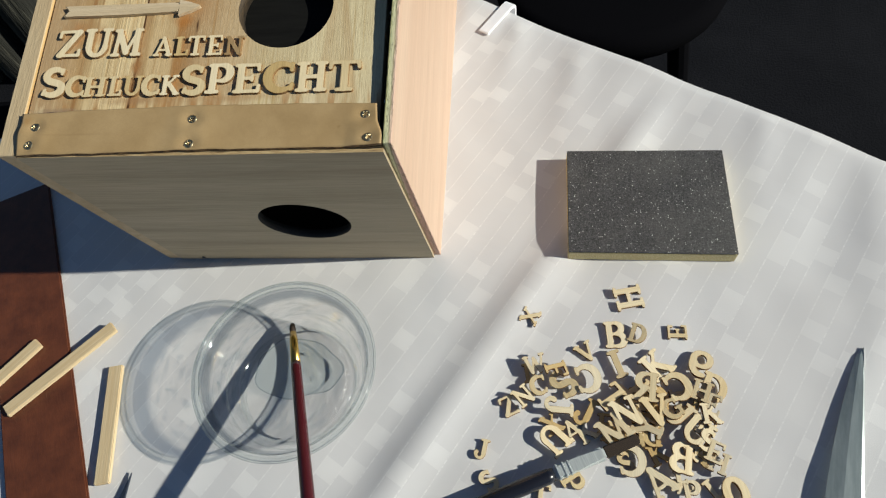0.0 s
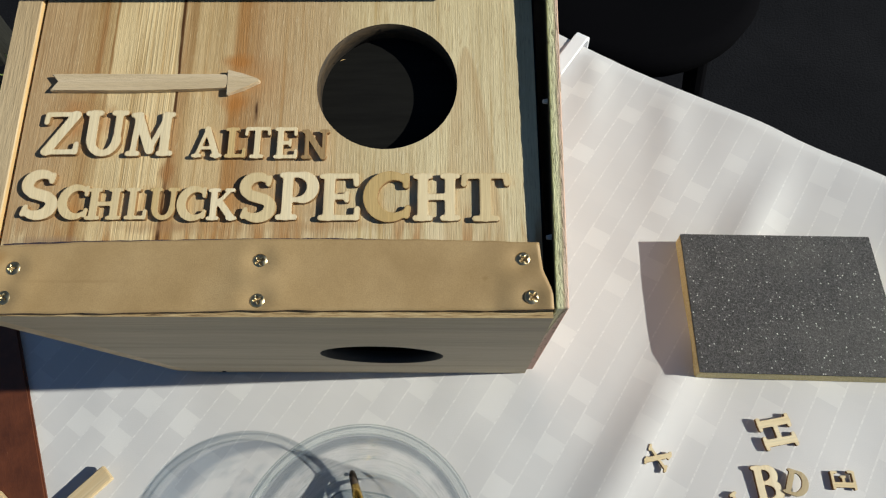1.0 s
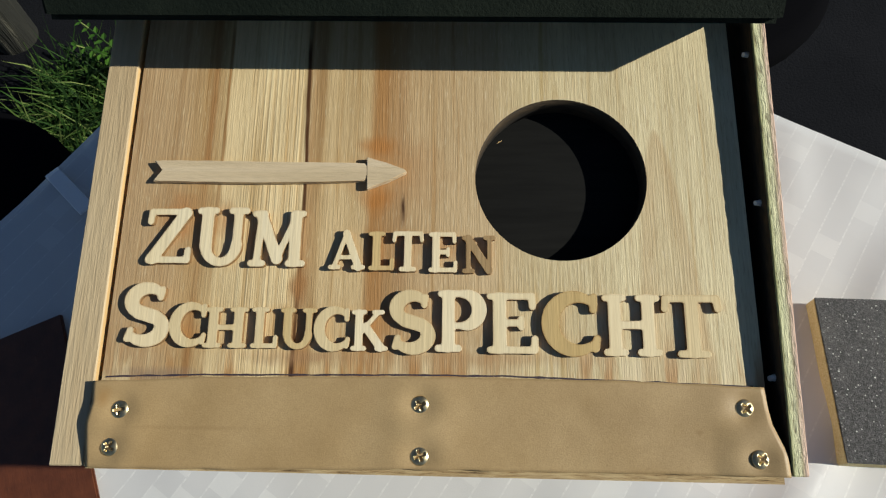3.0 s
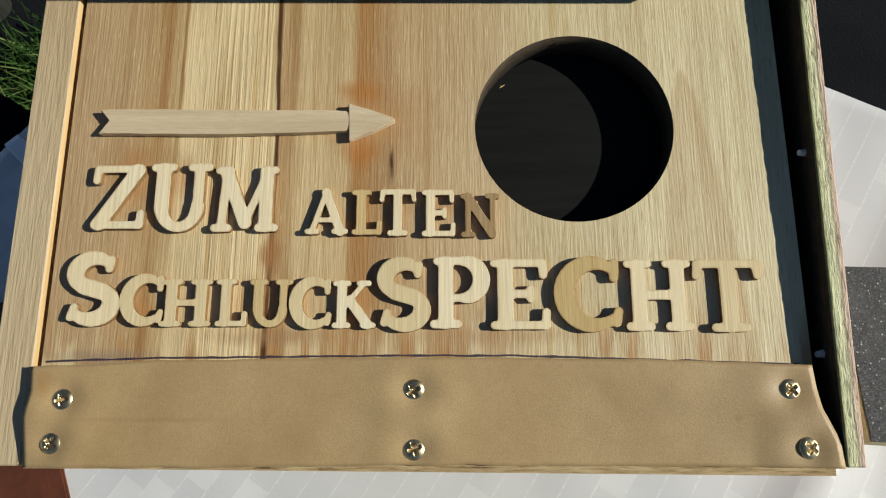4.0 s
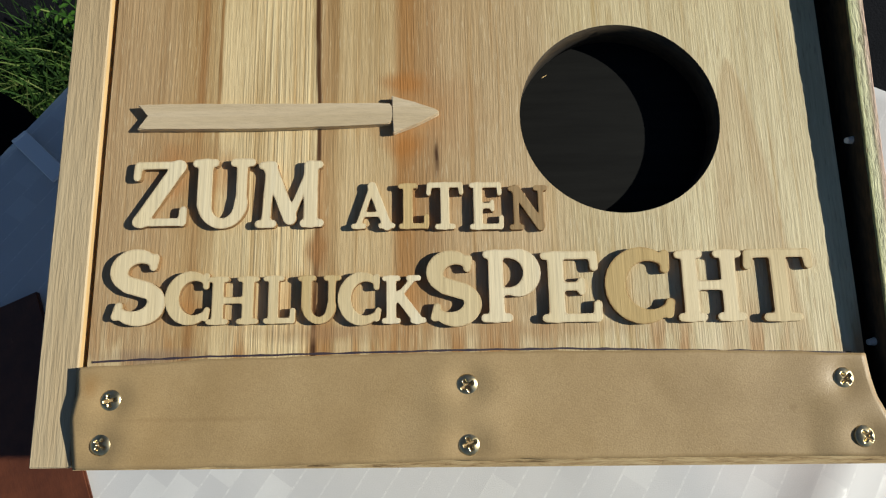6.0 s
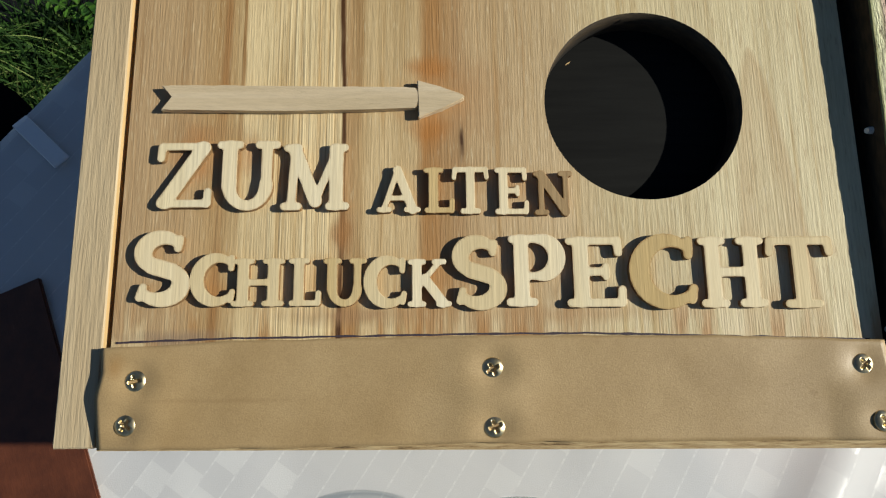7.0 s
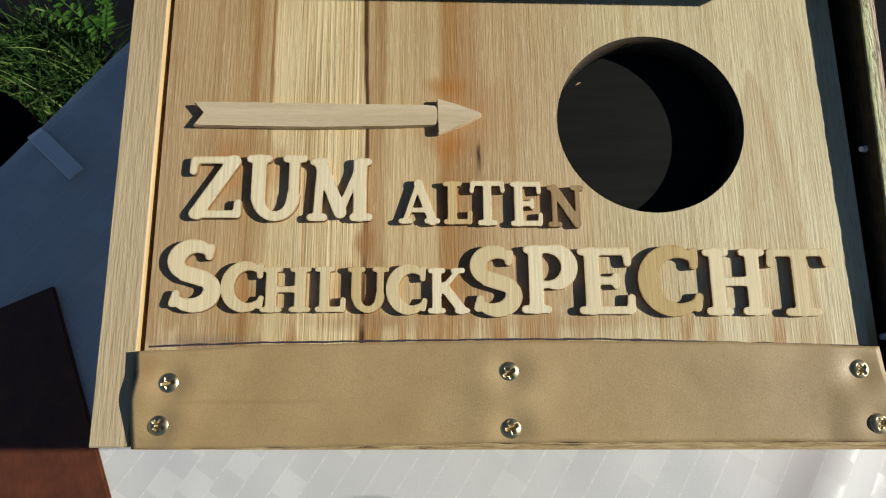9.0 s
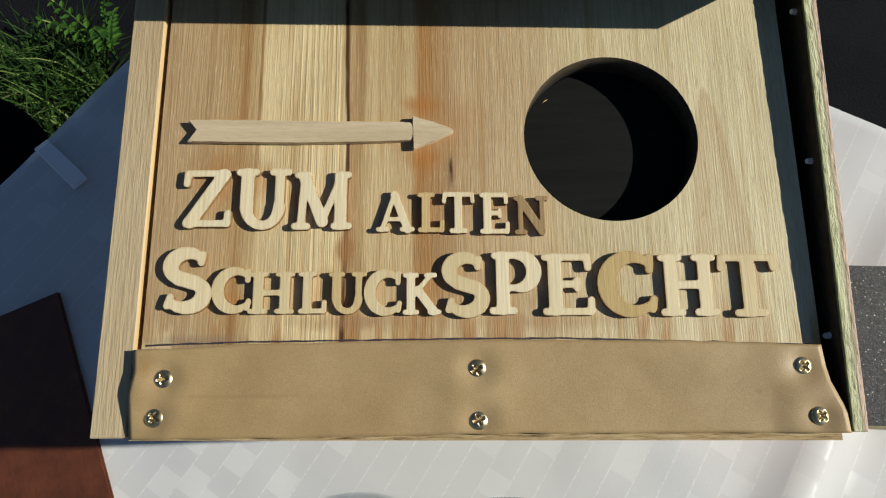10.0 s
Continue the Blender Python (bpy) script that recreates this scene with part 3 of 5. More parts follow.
STROKES["M"] = [(0.15, 0.1, 0.2, 0.9, 0.065), (0.2, 0.9, 0.52, 0.14, 0.10), (0.52, 0.14, 0.84, 0.9, 0.055), (0.84, 0.1, 0.84, 0.9, T)] + serif(0.15, LO, 0.11) + serif(0.86, LO, 0.13) + serif(0.16, HI, 0.09) + serif(0.88, HI, 0.09)
STROKES["A"] = [(0.14, 0.06, 0.46, 0.93, 0.06), (0.46, 0.93, 0.82, 0.06, T), (0.25, 0.31, 0.66, 0.31, 0.05)] + serif(0.15, LO, 0.12) + serif(0.81, LO, 0.14)
STROKES["V"] = [(0.14, 0.94, 0.46, 0.08, T), (0.46, 0.08, 0.8, 0.94, 0.06)] + serif(0.15, HI, 0.13) + serif(0.79, HI, 0.11)
STROKES["W"] = [(0.12, 0.94, 0.32, 0.08, 0.09), (0.32, 0.08, 0.54, 0.8, 0.055), (0.54, 0.8, 0.74, 0.08, 0.09), (0.74, 0.08, 0.98, 0.94, 0.055)] + serif(0.13, HI, 0.11) + serif(0.97, HI, 0.1)
STROKES["X"] = [(0.16, 0.94, 0.8, 0.06, T), (0.78, 0.94, 0.16, 0.06, 0.055)] + serif(0.16, HI, 0.13) + serif(0.79, LO, 0.13) + serif(0.78, HI, 0.11) + serif(0.16, LO, 0.11)
STROKES["Y"] = [(0.14, 0.94, 0.47, 0.46, 0.09), (0.8, 0.94, 0.47, 0.46, 0.055), (0.47, 0.1, 0.47, 0.5, T)] + serif(0.47, LO) + serif(0.15, HI, 0.12) + serif(0.79, HI, 0.11)
STROKES["Z"] = [(0.1, HI, 0.72, HI, SF), (0.68, 0.92, 0.16, 0.08, T), (0.1, LO, 0.76, LO, SF), (0.08, HI, 0.07, 0.76, SF), (0.77, LO, 0.78, 0.24, SF)]
STROKES["K"] = [(0.2, 0.1, 0.2, 0.9, T), (0.24, 0.42, 0.68, 0.92, 0.055), (0.38, 0.58, 0.78, 0.08, T)] + serif(0.2, LO, 0.15) + serif(0.2, HI, 0.15) + serif(0.7, HI, 0.11) + serif(0.8, LO, 0.12)
STROKES["U"] = [(0.2, 0.36, 0.2, 0.9, T), (0.74, 0.36, 0.74, 0.9, 0.075)] + arc(0.47, 0.37, 0.27, 0.30, 180, 360, 0.095, 0.062) + serif(0.2, HI, 0.14) + serif(0.75, HI, 0.13)
STROKES["J"] = [(0.46, 0.3, 0.46, 0.9, T)] + arc(0.27, 0.28, 0.19, 0.21, 180, 360, 0.075, 0.055) + serif(0.46, HI, 0.17) + [(0.1, 0.3, 0.12, 0.34, 0.09)]
STROKES["C"] = arc(0.48, 0.5, 0.38, 0.43, 50, 310, 0.05, 0.125, 22) + [(0.74, 0.72, 0.75, 0.93, SF), (0.75, 0.1, 0.78, 0.26, SF)]
STROKES["G"] = arc(0.48, 0.5, 0.38, 0.43, 50, 320, 0.05, 0.125, 22) + [(0.74, 0.72, 0.75, 0.93, SF), (0.77, 0.1, 0.77, 0.42, 0.09)] + serif(0.76, 0.44, 0.15)
STROKES["O"] = arc(0.48, 0.5, 0.37, 0.43, -90, 90, 0.06, 0.12, 16) + arc(0.48, 0.5, 0.37, 0.43, 90, 270, 0.06, 0.12, 16)
STROKES["D"] = [(0.2, 0.1, 0.2, 0.9, T), (0.07, LO, 0.4, LO, SF), (0.07, HI, 0.4, HI, SF)] + arc(0.4, 0.5, 0.38, 0.445, -90, 90, 0.055, 0.115, 16)
STROKES["P"] = [(0.2, 0.1, 0.2, 0.9, T), (0.07, HI, 0.45, HI, SF), (0.2, 0.42, 0.45, 0.42, 0.05)] + arc(0.46, 0.68, 0.26, 0.262, -90, 90, 0.055, 0.115, 14) + serif(0.2, LO, 0.17)
STROKES["R"] = [(0.2, 0.1, 0.2, 0.9, T), (0.07, HI, 0.45, HI, SF), (0.2, 0.46, 0.45, 0.46, 0.05), (0.42, 0.46, 0.74, 0.08, 0.09)] + arc(0.45, 0.70, 0.24, 0.245, -90, 90, 0.055, 0.105, 14) + serif(0.2, LO, 0.15) + serif(0.78, LO, 0.1)
STROKES["B"] = [(0.2, 0.1, 0.2, 0.9, T), (0.07, HI, 0.42, HI, SF), (0.07, LO, 0.44, LO, SF), (0.2, 0.52, 0.44, 0.52, 0.05)] + arc(0.42, 0.735, 0.22, 0.21, -90, 90, 0.055, 0.10, 14) + arc(0.45, 0.285, 0.26, 0.235, -90, 90, 0.055, 0.11, 14)
STROKES["S"] = arc(0.42, 0.72, 0.25, 0.22, 40, 270, 0.055, 0.11, 16) + arc(0.42, 0.28, 0.27, 0.22, 90, -140, 0.055, 0.11, 16) + [(0.32, 0.53, 0.54, 0.46, 0.115), (0.62, 0.78, 0.64, 0.92, 0.05), (0.16, 0.09, 0.2, 0.24, 0.05)]
STROKES["Q"] = arc(0.46, 0.53, 0.34, 0.39, -90, 90, 0.06, 0.12, 16) + arc(0.46, 0.53, 0.34, 0.39, 90, 270, 0.06, 0.12, 16) + [(0.5, 0.22, 0.82, 0.07, 0.07)]
STROKES["9"] = arc(0.42, 0.66, 0.28, 0.27, -90, 90, 0.06, 0.10, 14) + arc(0.42, 0.66, 0.28, 0.27, 90, 270, 0.06, 0.10, 14) + arc(0.36, 0.5, 0.36, 0.44, 20, -100, 0.07, 0.10, 14)
STROKES["0"] = arc(0.42, 0.5, 0.29, 0.43, -90, 90, 0.06, 0.12, 16) + arc(0.42, 0.5, 0.29, 0.43, 90, 270, 0.06, 0.12, 16)
LETTER_MESH = {}


def letter_mesh(ch, material):
    """A letter one unit high and one unit thick, its outline found from the strokes' distance field; returns mesh and width."""
    key = (ch, material.name)
    if key in LETTER_MESH:
        return LETTER_MESH[key]
    seg = np.array(STROKES[ch])
    width = float(max((seg[:, [0, 2]] + seg[:, 4:5]).max(), 0.3))
    left = float((seg[:, [0, 2]] - seg[:, 4:5]).min())
    step = 1 / 34
    xs = np.arange(left - 2 * step, width + 2.5 * step, step)
    ys = np.arange(-2 * step, 1 + 2.5 * step, step)
    gx, gy = np.meshgrid(xs, ys, indexing="ij")
    total = np.zeros(gx.shape)
    for x0, y0, x1, y1, r in seg:
        dx, dy = x1 - x0, y1 - y0
        u = np.clip(((gx - x0) * dx + (gy - y0) * dy) / max(dx * dx + dy * dy, 1e-9), 0, 1)
        total += np.exp(-(np.hypot(gx - x0 - u * dx, gy - y0 - u * dy) - r) / 0.010)
    field = -0.010 * np.log(np.maximum(total, 1e-30)) - 0.004
    verts, depth, index, polys = [], [], {}, []

    def vert(k, x, y, rim):
        if k not in index:
            index[k] = len(verts)
            verts.append((x - left, y, rim))
            depth.append(0.0 if rim else -float(field[k]))
        return index[k]

    for i in range(len(xs) - 1):
        for j in range(len(ys) - 1):
            ring = [(i, j), (i + 1, j), (i + 1, j + 1), (i, j + 1)]
            vals = [field[c] for c in ring]
            if min(vals) >= 0:
                continue
            poly = []
            for k in range(4):
                a, b = ring[k], ring[(k + 1) % 4]
                va, vb = vals[k], vals[(k + 1) % 4]
                if va < 0:
                    poly.append(vert(a, xs[a[0]], ys[a[1]], False))
                if (va < 0) != (vb < 0):
                    u = va / (va - vb)
                    poly.append(vert(tuple(sorted((a, b))), xs[a[0]] + (xs[b[0]] - xs[a[0]]) * u, ys[a[1]] + (ys[b[1]] - ys[a[1]]) * u, True))
            if len(poly) > 2:
                polys.append(poly)
    n = len(verts)
    used = {}
    for p in polys:
        for a, b in zip(p, p[1:] + p[:1]):
            used[(a, b)] = True
    rim = [(a, b) for a, b in used if (b, a) not in used]
    pts = [(x, y, 0.97 if r else 1.0) for x, y, r in verts] + [(x, y, 0.0) for x, y, r in verts]
    faces = polys + [[k + n for k in reversed(p)] for p in polys] + [(b, a, a + n, b + n) for a, b in rim]
    me = bpy.data.meshes.new("letter")
    me.from_pydata(pts, [], faces)
    me.attributes.new("depth", "FLOAT", "POINT").data.foreach_set("value", depth * 2)
    me.materials.append(material)
    me.materials.append(M_CUT)
    me.polygons.foreach_set("material_index", [0] * (2 * len(polys)) + [1] * len(rim))
    me.update()
    LETTER_MESH[key] = (me, width - left)
    return LETTER_MESH[key]


# ---- ground, table and cloth ----
GROUND = -0.74
bm = bmesh.new()
bmesh.ops.create_grid(bm, x_segments=2, y_segments=2, size=60)
thing("ground", bm, M_GROUND, "very dark stone patio ground around the table, shade put in its colour", "ground", pose(0, 0, GROUND), kind="structure")

CORNER, AX = Vector((-0.09, 0.385, 0)), -33.4
ax_a = Vector((math.cos(radians(AX)), math.sin(radians(AX)), 0))
ax_b = Vector((ax_a.y, -ax_a.x, 0))
LONG, WIDE, DROP = 1.30, 0.80, 0.20
CLOTH = -0.0035


def cloth_height(x, y):
    """Fold lines and soft waves in the cloth."""
    a = (x - CORNER.x) * ax_a.x + (y - CORNER.y) * ax_a.y
    b = (x - CORNER.x) * ax_b.x + (y - CORNER.y) * ax_b.y
    z = 0.0044 * min(1.0, max(0.0, b / 0.07)) * math.exp(-((a - 0.435) / 0.011) ** 2) + 0.0012 * math.exp(-((a - 0.62) / 0.010) ** 2)
    for a0, reach, amp, wide in ((0.30, 0.05, 0.0030, 0.007), (0.355, 0.07, 0.0022, 0.009), (0.25, 0.09, 0.0022, 0.008), (0.50, 0.06, 0.0018, 0.008), (0.575, 0.10, 0.0016, 0.010), (0.20, 0.06, 0.0020, 0.007)):
        z += amp * math.exp(-((a - a0 - 0.35 * b) / wide) ** 2) * math.exp(-(b / reach) ** 2) * min(1.0, max(0.0, b / 0.012))
    near = math.exp(-(b / 0.10) ** 2)
    z += 0.0016 * near * (1 + math.sin(a * 52 + 3 * noise.noise((x * 9, y * 9, 0)))) * 0.6
    z += 0.0014 * noise.noise((x * 14, y * 14, 1.5)) + 0.0005 * noise.noise((x * 45, y * 45, 4.5))
    return z


def build_cloth():
    bm = bmesh.new()
    step = 0.0075
    us = [-DROP + k * 0.03 for k in range(int(DROP / 0.03))] + list(np.arange(-0.03, LONG + 0.03, step)) + [LONG + 0.03 + k * 0.03 for k in range(int(DROP / 0.03))]
    vs = [-DROP + k * 0.03 for k in range(int(DROP / 0.03))] + list(np.arange(-0.03, WIDE + 0.03, step)) + [WIDE + 0.03 + k * 0.03 for k in range(int(DROP / 0.03))]

    def fold(s, size):
        """Runs flat on the table and rounds off downwards past its edges."""
        r = 0.004
        for out, sign, edge in ((-s, -1, 0.0), (s - size, 1, size)):
            if out > 0:
                ang = min(out / r, math.pi / 2)
                return edge + sign * r * math.sin(ang), -r * (1 - math.cos(ang)) - max(out - r * math.pi / 2, 0)
        return s, 0.0

    grid = []
    for u in us:
        line = []
        for v in vs:
            fu, du = fold(u, LONG)
            fv, dv = fold(v, WIDE)
            p = CORNER + ax_a * fu + ax_b * fv
            z = cloth_height(p.x, p.y) + CLOTH if du == 0 and dv == 0 else CLOTH
            wave = 0.006 * math.sin(u * 40) * min(1, -dv / 0.1) - 0.006 * math.sin(v * 43) * min(1, -du / 0.1)
            p = p + (ax_b * (-wave if v < 0 else wave) if dv < 0 else Vector()) + (ax_a * (wave if u < 0 else -wave) if du < 0 else Vector())
            line.append(bm.verts.new((p.x, p.y, z + du + dv)))
        grid.append(line)
    for i in range(len(us) - 1):
        for j in range(len(vs) - 1):
            bm.faces.new((grid[i][j], grid[i + 1][j], grid[i + 1][j + 1], grid[i][j + 1])).smooth = True
    return bm


thing("tablecloth", build_cloth(), M_CLOTH, "white damask tablecloth with satin checks and soft folds", "tablecloth")
table = empty("garden_table", Matrix.Translation(CORNER + Vector((0, 0, GROUND))) @ pose(0, 0, 0, 0, 0, AX), "rectangular garden table hidden under the white cloth", "table")
part("tabletop", box(bmesh.new(), 0.004, LONG - 0.004, -WIDE + 0.004, -0.004, -GROUND - 0.036, -GROUND - 0.008, 0.002), M_TABLE, table)
for lx in (0.06, LONG - 0.06):
    for ly in (-0.06, 0.06 - WIDE):
        part("leg", box(bmesh.new(), lx - 0.025, lx + 0.025, ly - 0.025, ly + 0.025, 0, -GROUND - 0.037, 0.003), M_TABLE, table)


def settle(x, y):
    """The cloth's height at a place."""
    return CLOTH + cloth_height(x, y)


def slide(x, y, k=0.0094):
    """Places were drawn up on the level of the box's foot; the cloth lies a little lower."""
    return x + (x - 0.155) * k, y + (y + 0.204) * k


def cloth_clip(x, y, turn):
    """A plastic clip that grips the cloth at the table's edge: origin at the edge, y towards the table's middle."""
    bm = bmesh.new()
    out = [(-0.0062, -0.024), (-0.0060, -0.0015), (-0.0040, 0.0010), (0.0, 0.0022), (0.035, 0.0022), (0.0362, 0.0014), (0.035, 0.0004), (0.0, 0.0003), (-0.0030, -0.0012), (-0.0046, -0.0035), (-0.0048, -0.022), (0.018, -0.042), (0.018, -0.044), (-0.004, -0.042)]
    prism(bm, out, -0.0046, 0.0046, 0)
    bmesh.ops.bevel(bm, geom=list(bm.edges), offset=0.0004, segments=1, affect="EDGES")
    return thing("tablecloth_clip", bm, M_CLIP, "white plastic clip holding the tablecloth to the table edge", "clip", pose(*slide(x, y), CLOTH + 0.0016, 0, 0, turn), group="tablecloth clips")


cloth_clip(0.1485, 0.2285, 180 + AX)
cloth_clip(-0.2301, 0.1534, AX - 99)

# ---- brown board ----
bm = bmesh.new()
box(bm, -0.048, 0, -0.30, 0, 0, 0.0025, 0.0008)
thing("wooden_board", bm, M_BOARD, "thin reddish-brown scratched board lying on the white cloth", "board", pose(-0.2055, 0.0690, CLOTH + 0.0004, 0, 0, 25.4))

# ---- nest box ----
ROT = Matrix(((0.999778, 0.004039, 0.020658, 0), (0, 0.981416, -0.191892, 0), (-0.021049, 0.191850, 0.981199, 0), (0, 0, 0, 1)))
D = 0.1506          # from the back edge up to the front board
SLOPE = 0.1955      # the back runs along the table
nest = empty("nest_box", ROT, "wooden nest box lying on its back with a lettered front", "nest box")
ROOF_Y, ROOF_K = 0.137, 0.84


def side_outline(proud, rise):
    """Bottom front, bottom back, top back and top front corners; it stands proud of the front board, more so towards the roof."""
    top = lambda z: ROOF_Y - ROOF_K * (z - D)
    z0, z1 = D + proud, D + proud + rise * 0.13
    return [(0.003, z0), (0.0, CLOTH), (0.262, CLOTH - SLOPE * 0.262), (top(z1), z1)]


def side(x0, x1, proud, rise=0.0, skew=0.0, rough=1):
    line = side_outline(proud, rise)
    (ya, za), (yb, zb) = line[-1], line[0]
    for k in range(1, rough):
        u = k / rough
        line.append((ya + (yb - ya) * u, za + (zb - za) * u + 0.00013 * noise.noise((k * 0.61, 2.2, 0)) + 0.00008 * noise.noise((k * 0.13, 7.0, 0))))
    bm = prism(bmesh.new(), line, x0, x1, 0)
    bmesh.ops.recalc_face_normals(bm, faces=bm.faces)
    bmesh.ops.bevel(bm, geom=list(bm.edges), offset=0.0003, segments=1, affect="EDGES")
    for f in bm.faces:
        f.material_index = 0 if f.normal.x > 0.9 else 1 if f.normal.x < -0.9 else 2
    for v in bm.verts:
        v.co.x += 0.006 * (D - v.co.z) / D + skew * min(v.co.y - 0.11, 0.03)
    return bm


# inner face takes this dark tone for the shade beside the front board
part("side_panel", side(0.0936, 0.0977, 0.0041, 0.0165, 0.015, 120), (M_PINK, M_HOLE_SHADE, M_EDGE), nest, "pinkish plywood side panel with layered edge")
part("side_panel", side(-0.0947, -0.0857, 0.0008), (M_LIT_WOOD, M_PLY, M_PLY), nest, "pale plywood side panel")
part("front_panel", plate_with_hole(-0.0843, 0.0893, 0.0055, 0.139, 0.0389, 0.0816, 0.0240, D - 0.0085, D), (M_FRONT, M_HOLE_SHADE), nest, "streaked plywood front with a round entrance hole")
bm = plate_with_hole(-0.0856, 0.0917, CLOTH + 0.0008, D - 0.0002, 0.0262, 0.0648, 0.0264, -0.0005, 0.0052, axis=1)
for v in bm.verts:
    v.co.y -= 0.009 * (v.co.x + 0.0857)
    v.co.x += 0.006 * (D - v.co.z) / D
bm.normal_update()
for f in bm.faces:
    if f.calc_center_median().z > D - 0.003:
        f.material_index = 2
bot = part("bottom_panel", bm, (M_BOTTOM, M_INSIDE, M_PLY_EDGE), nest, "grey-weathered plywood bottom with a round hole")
bot.matrix_basis = pose(0, 0, 0, -1.1, 0, 0)
bm = prism(bmesh.new(), [(0.006, 0.0015), (0.006, 0.0085), (0.25, 0.0085 - SLOPE * 0.25), (0.25, 0.0015 - SLOPE * 0.25)], -0.083, 0.0938, 0)
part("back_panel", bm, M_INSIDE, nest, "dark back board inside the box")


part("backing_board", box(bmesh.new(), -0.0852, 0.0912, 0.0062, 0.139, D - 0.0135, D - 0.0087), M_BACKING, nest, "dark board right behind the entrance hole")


def roof_point(z, up):
    n = math.hypot(1, ROOF_K)
    return (ROOF_Y - ROOF_K * (z - D) + up / n, z + up * ROOF_K / n)


bm = prism(bmesh.new(), [roof_point(D + 0.0225, 0), roof_point(D + 0.0225, 0.019), roof_point(-0.055, 0.019), roof_point(-0.055, 0)], -0.101, 0.0940, 0)
for v in bm.verts:
    v.co.y += -0.0016 - 0.015 * v.co.x
bmesh.ops.bevel(bm, geom=list(bm.edges), offset=0.0015, segments=2, affect="EDGES")
part("roof", bm, M_ROOF, nest, "sloping roof covered with dark green-black felt")
# white pegs stand in for sunlight in the side panel's nail holes
for y, nz in ((0.0270, 0.1496), (0.0741, 0.1512), (0.1186, 0.1526)):
    nx = 0.0936 + 0.015 * min(y - 0.11, 0.03)
    bm = bmesh.new()
    rod(bm, (nx + 0.001, y, nz), (nx - 0.0016, y - 0.0003, nz + 0.0006), 0.0011, 0.0007, 10)
    part("nail", bm, M_SUN_DOT, nest, "white peg standing in for a sunlit nail hole")
for x in (-0.068, 0.004, 0.078):
    bm = bmesh.new()
    rod(bm, (x + 0.006, 0.0012, 0.0005), (x + 0.006, -0.0011, 0.0005), 0.0012, 0.0012, 10)
    part("nail", bm, M_BLACK, nest, "dark nail head")

for x, y, z, turn in ((0.0222, 0.0948, D - 0.0055, 35), (0.0330, 0.0600, D - 0.0070, -20)):
    bm = prism(bmesh.new(), [(-0.0009, -0.00005), (0.0006, -0.0001), (0.0009, 0.00005), (-0.0003, 0.00015)], 0, 0.0002, 2)
    ob = part("wood_splinter", bm, M_LIT_WOOD, nest, "pale splinter at the edge of the hole")
    ob.matrix_basis = pose(x, y, z, 0, 10, turn)

# leather strip with six screws
SCREWS = [(-0.0775, 0.0141), (-0.0789, 0.0049), (0.0006, 0.0160), (0.0008, 0.0036), (0.0830, 0.0160), (0.0852, 0.0038)]


def lerp(x, *pairs):
    for (a, va), (b, vb) in zip(pairs, pairs[1:]):
        if x <= b:
            return va + (vb - va) * max(0.0, (x - a) / (b - a))
    return pairs[-1][1]


def leather_z(x, y):
    z = 0.0019 + 0.00014 * noise.noise((x * 40, y * 60, 0)) + 0.00005 * noise.noise((x * 160, y * 200, 3))
    for sx, sy in SCREWS:
        d2 = ((x - sx) ** 2 + (y - sy) ** 2) / 0.0048 ** 2
        z += 0.0010 * math.exp(-d2 / 2.8) - 0.0014 * math.exp(-d2 / 0.9)
    end = max(0.0, min(1.0, (-0.076 - x) / 0.008))
    z += end * (0.0004 - 0.0013 * max(0.0, 1 - max(y, 0.0) / 0.012))
    z += 0.0020 * max(0.0, min(1.0, (x - 0.074) / 0.016)) * max(0.0, 1 - y / 0.016)
    return z


bm = bmesh.new()
NX, NY = 150, 26
grid = []
for i in range(NX + 1):
    u = i / NX
    line = []
    for j in range(NY + 1):
        v = j / NY
        x0 = lerp(v, (0, -0.0848), (0.5, -0.0856), (0.75, -0.0846), (1, -0.0853))
        x1 = lerp(v, (0, 0.0914), (0.26, 0.0914), (0.58, 0.0888), (1, 0.0880))
        x = x0 + (x1 - x0) * u
        top = lerp(x, (-0.087, 0.0213), (-0.072, 0.0218), (-0.057, 0.0227), (0.0, 0.0232), (0.024, 0.0230), (0.056, 0.0226), (0.09, 0.0212)) + 0.00025 * noise.noise((x * 130, 0, 7))
        low = lerp(x, (-0.086, -0.0003), (-0.045, -0.0003), (0.0, 0.0003), (0.09, -0.0002)) + 0.0003 * noise.noise((x * 120, 0, 9))
        y = low + (top - low) * v
        z = leather_z(x, y)
        line.append((bm.verts.new((x, y + 0.003, D + z)), bm.verts.new((x, y + 0.003, D + max(z - 0.0017, 0.0002)))))
    grid.append(line)
for i in range(NX):
    for j in range(NY):
        a, b, c, d = grid[i][j], grid[i + 1][j], grid[i + 1][j + 1], grid[i][j + 1]
        bm.faces.new((a[0], b[0], c[0], d[0])).smooth = True
        bm.faces.new((d[1], c[1], b[1], a[1]))
for i in range(NX):
    for j in (0, NY):
        bm.faces.new((grid[i][j][0], grid[i + 1][j][0], grid[i + 1][j][1], grid[i][j][1])).material_index = 1
for j in range(NY):
    for i in (0, NX):
        bm.faces.new((grid[i][j][0], grid[i][j + 1][0], grid[i][j + 1][1], grid[i][j][1])).material_index = 1
leather = part("leather_strip", bm, (M_LEATHER, M_LEATHER_EDGE), nest, "tan leather strip screwed along the lower edge")


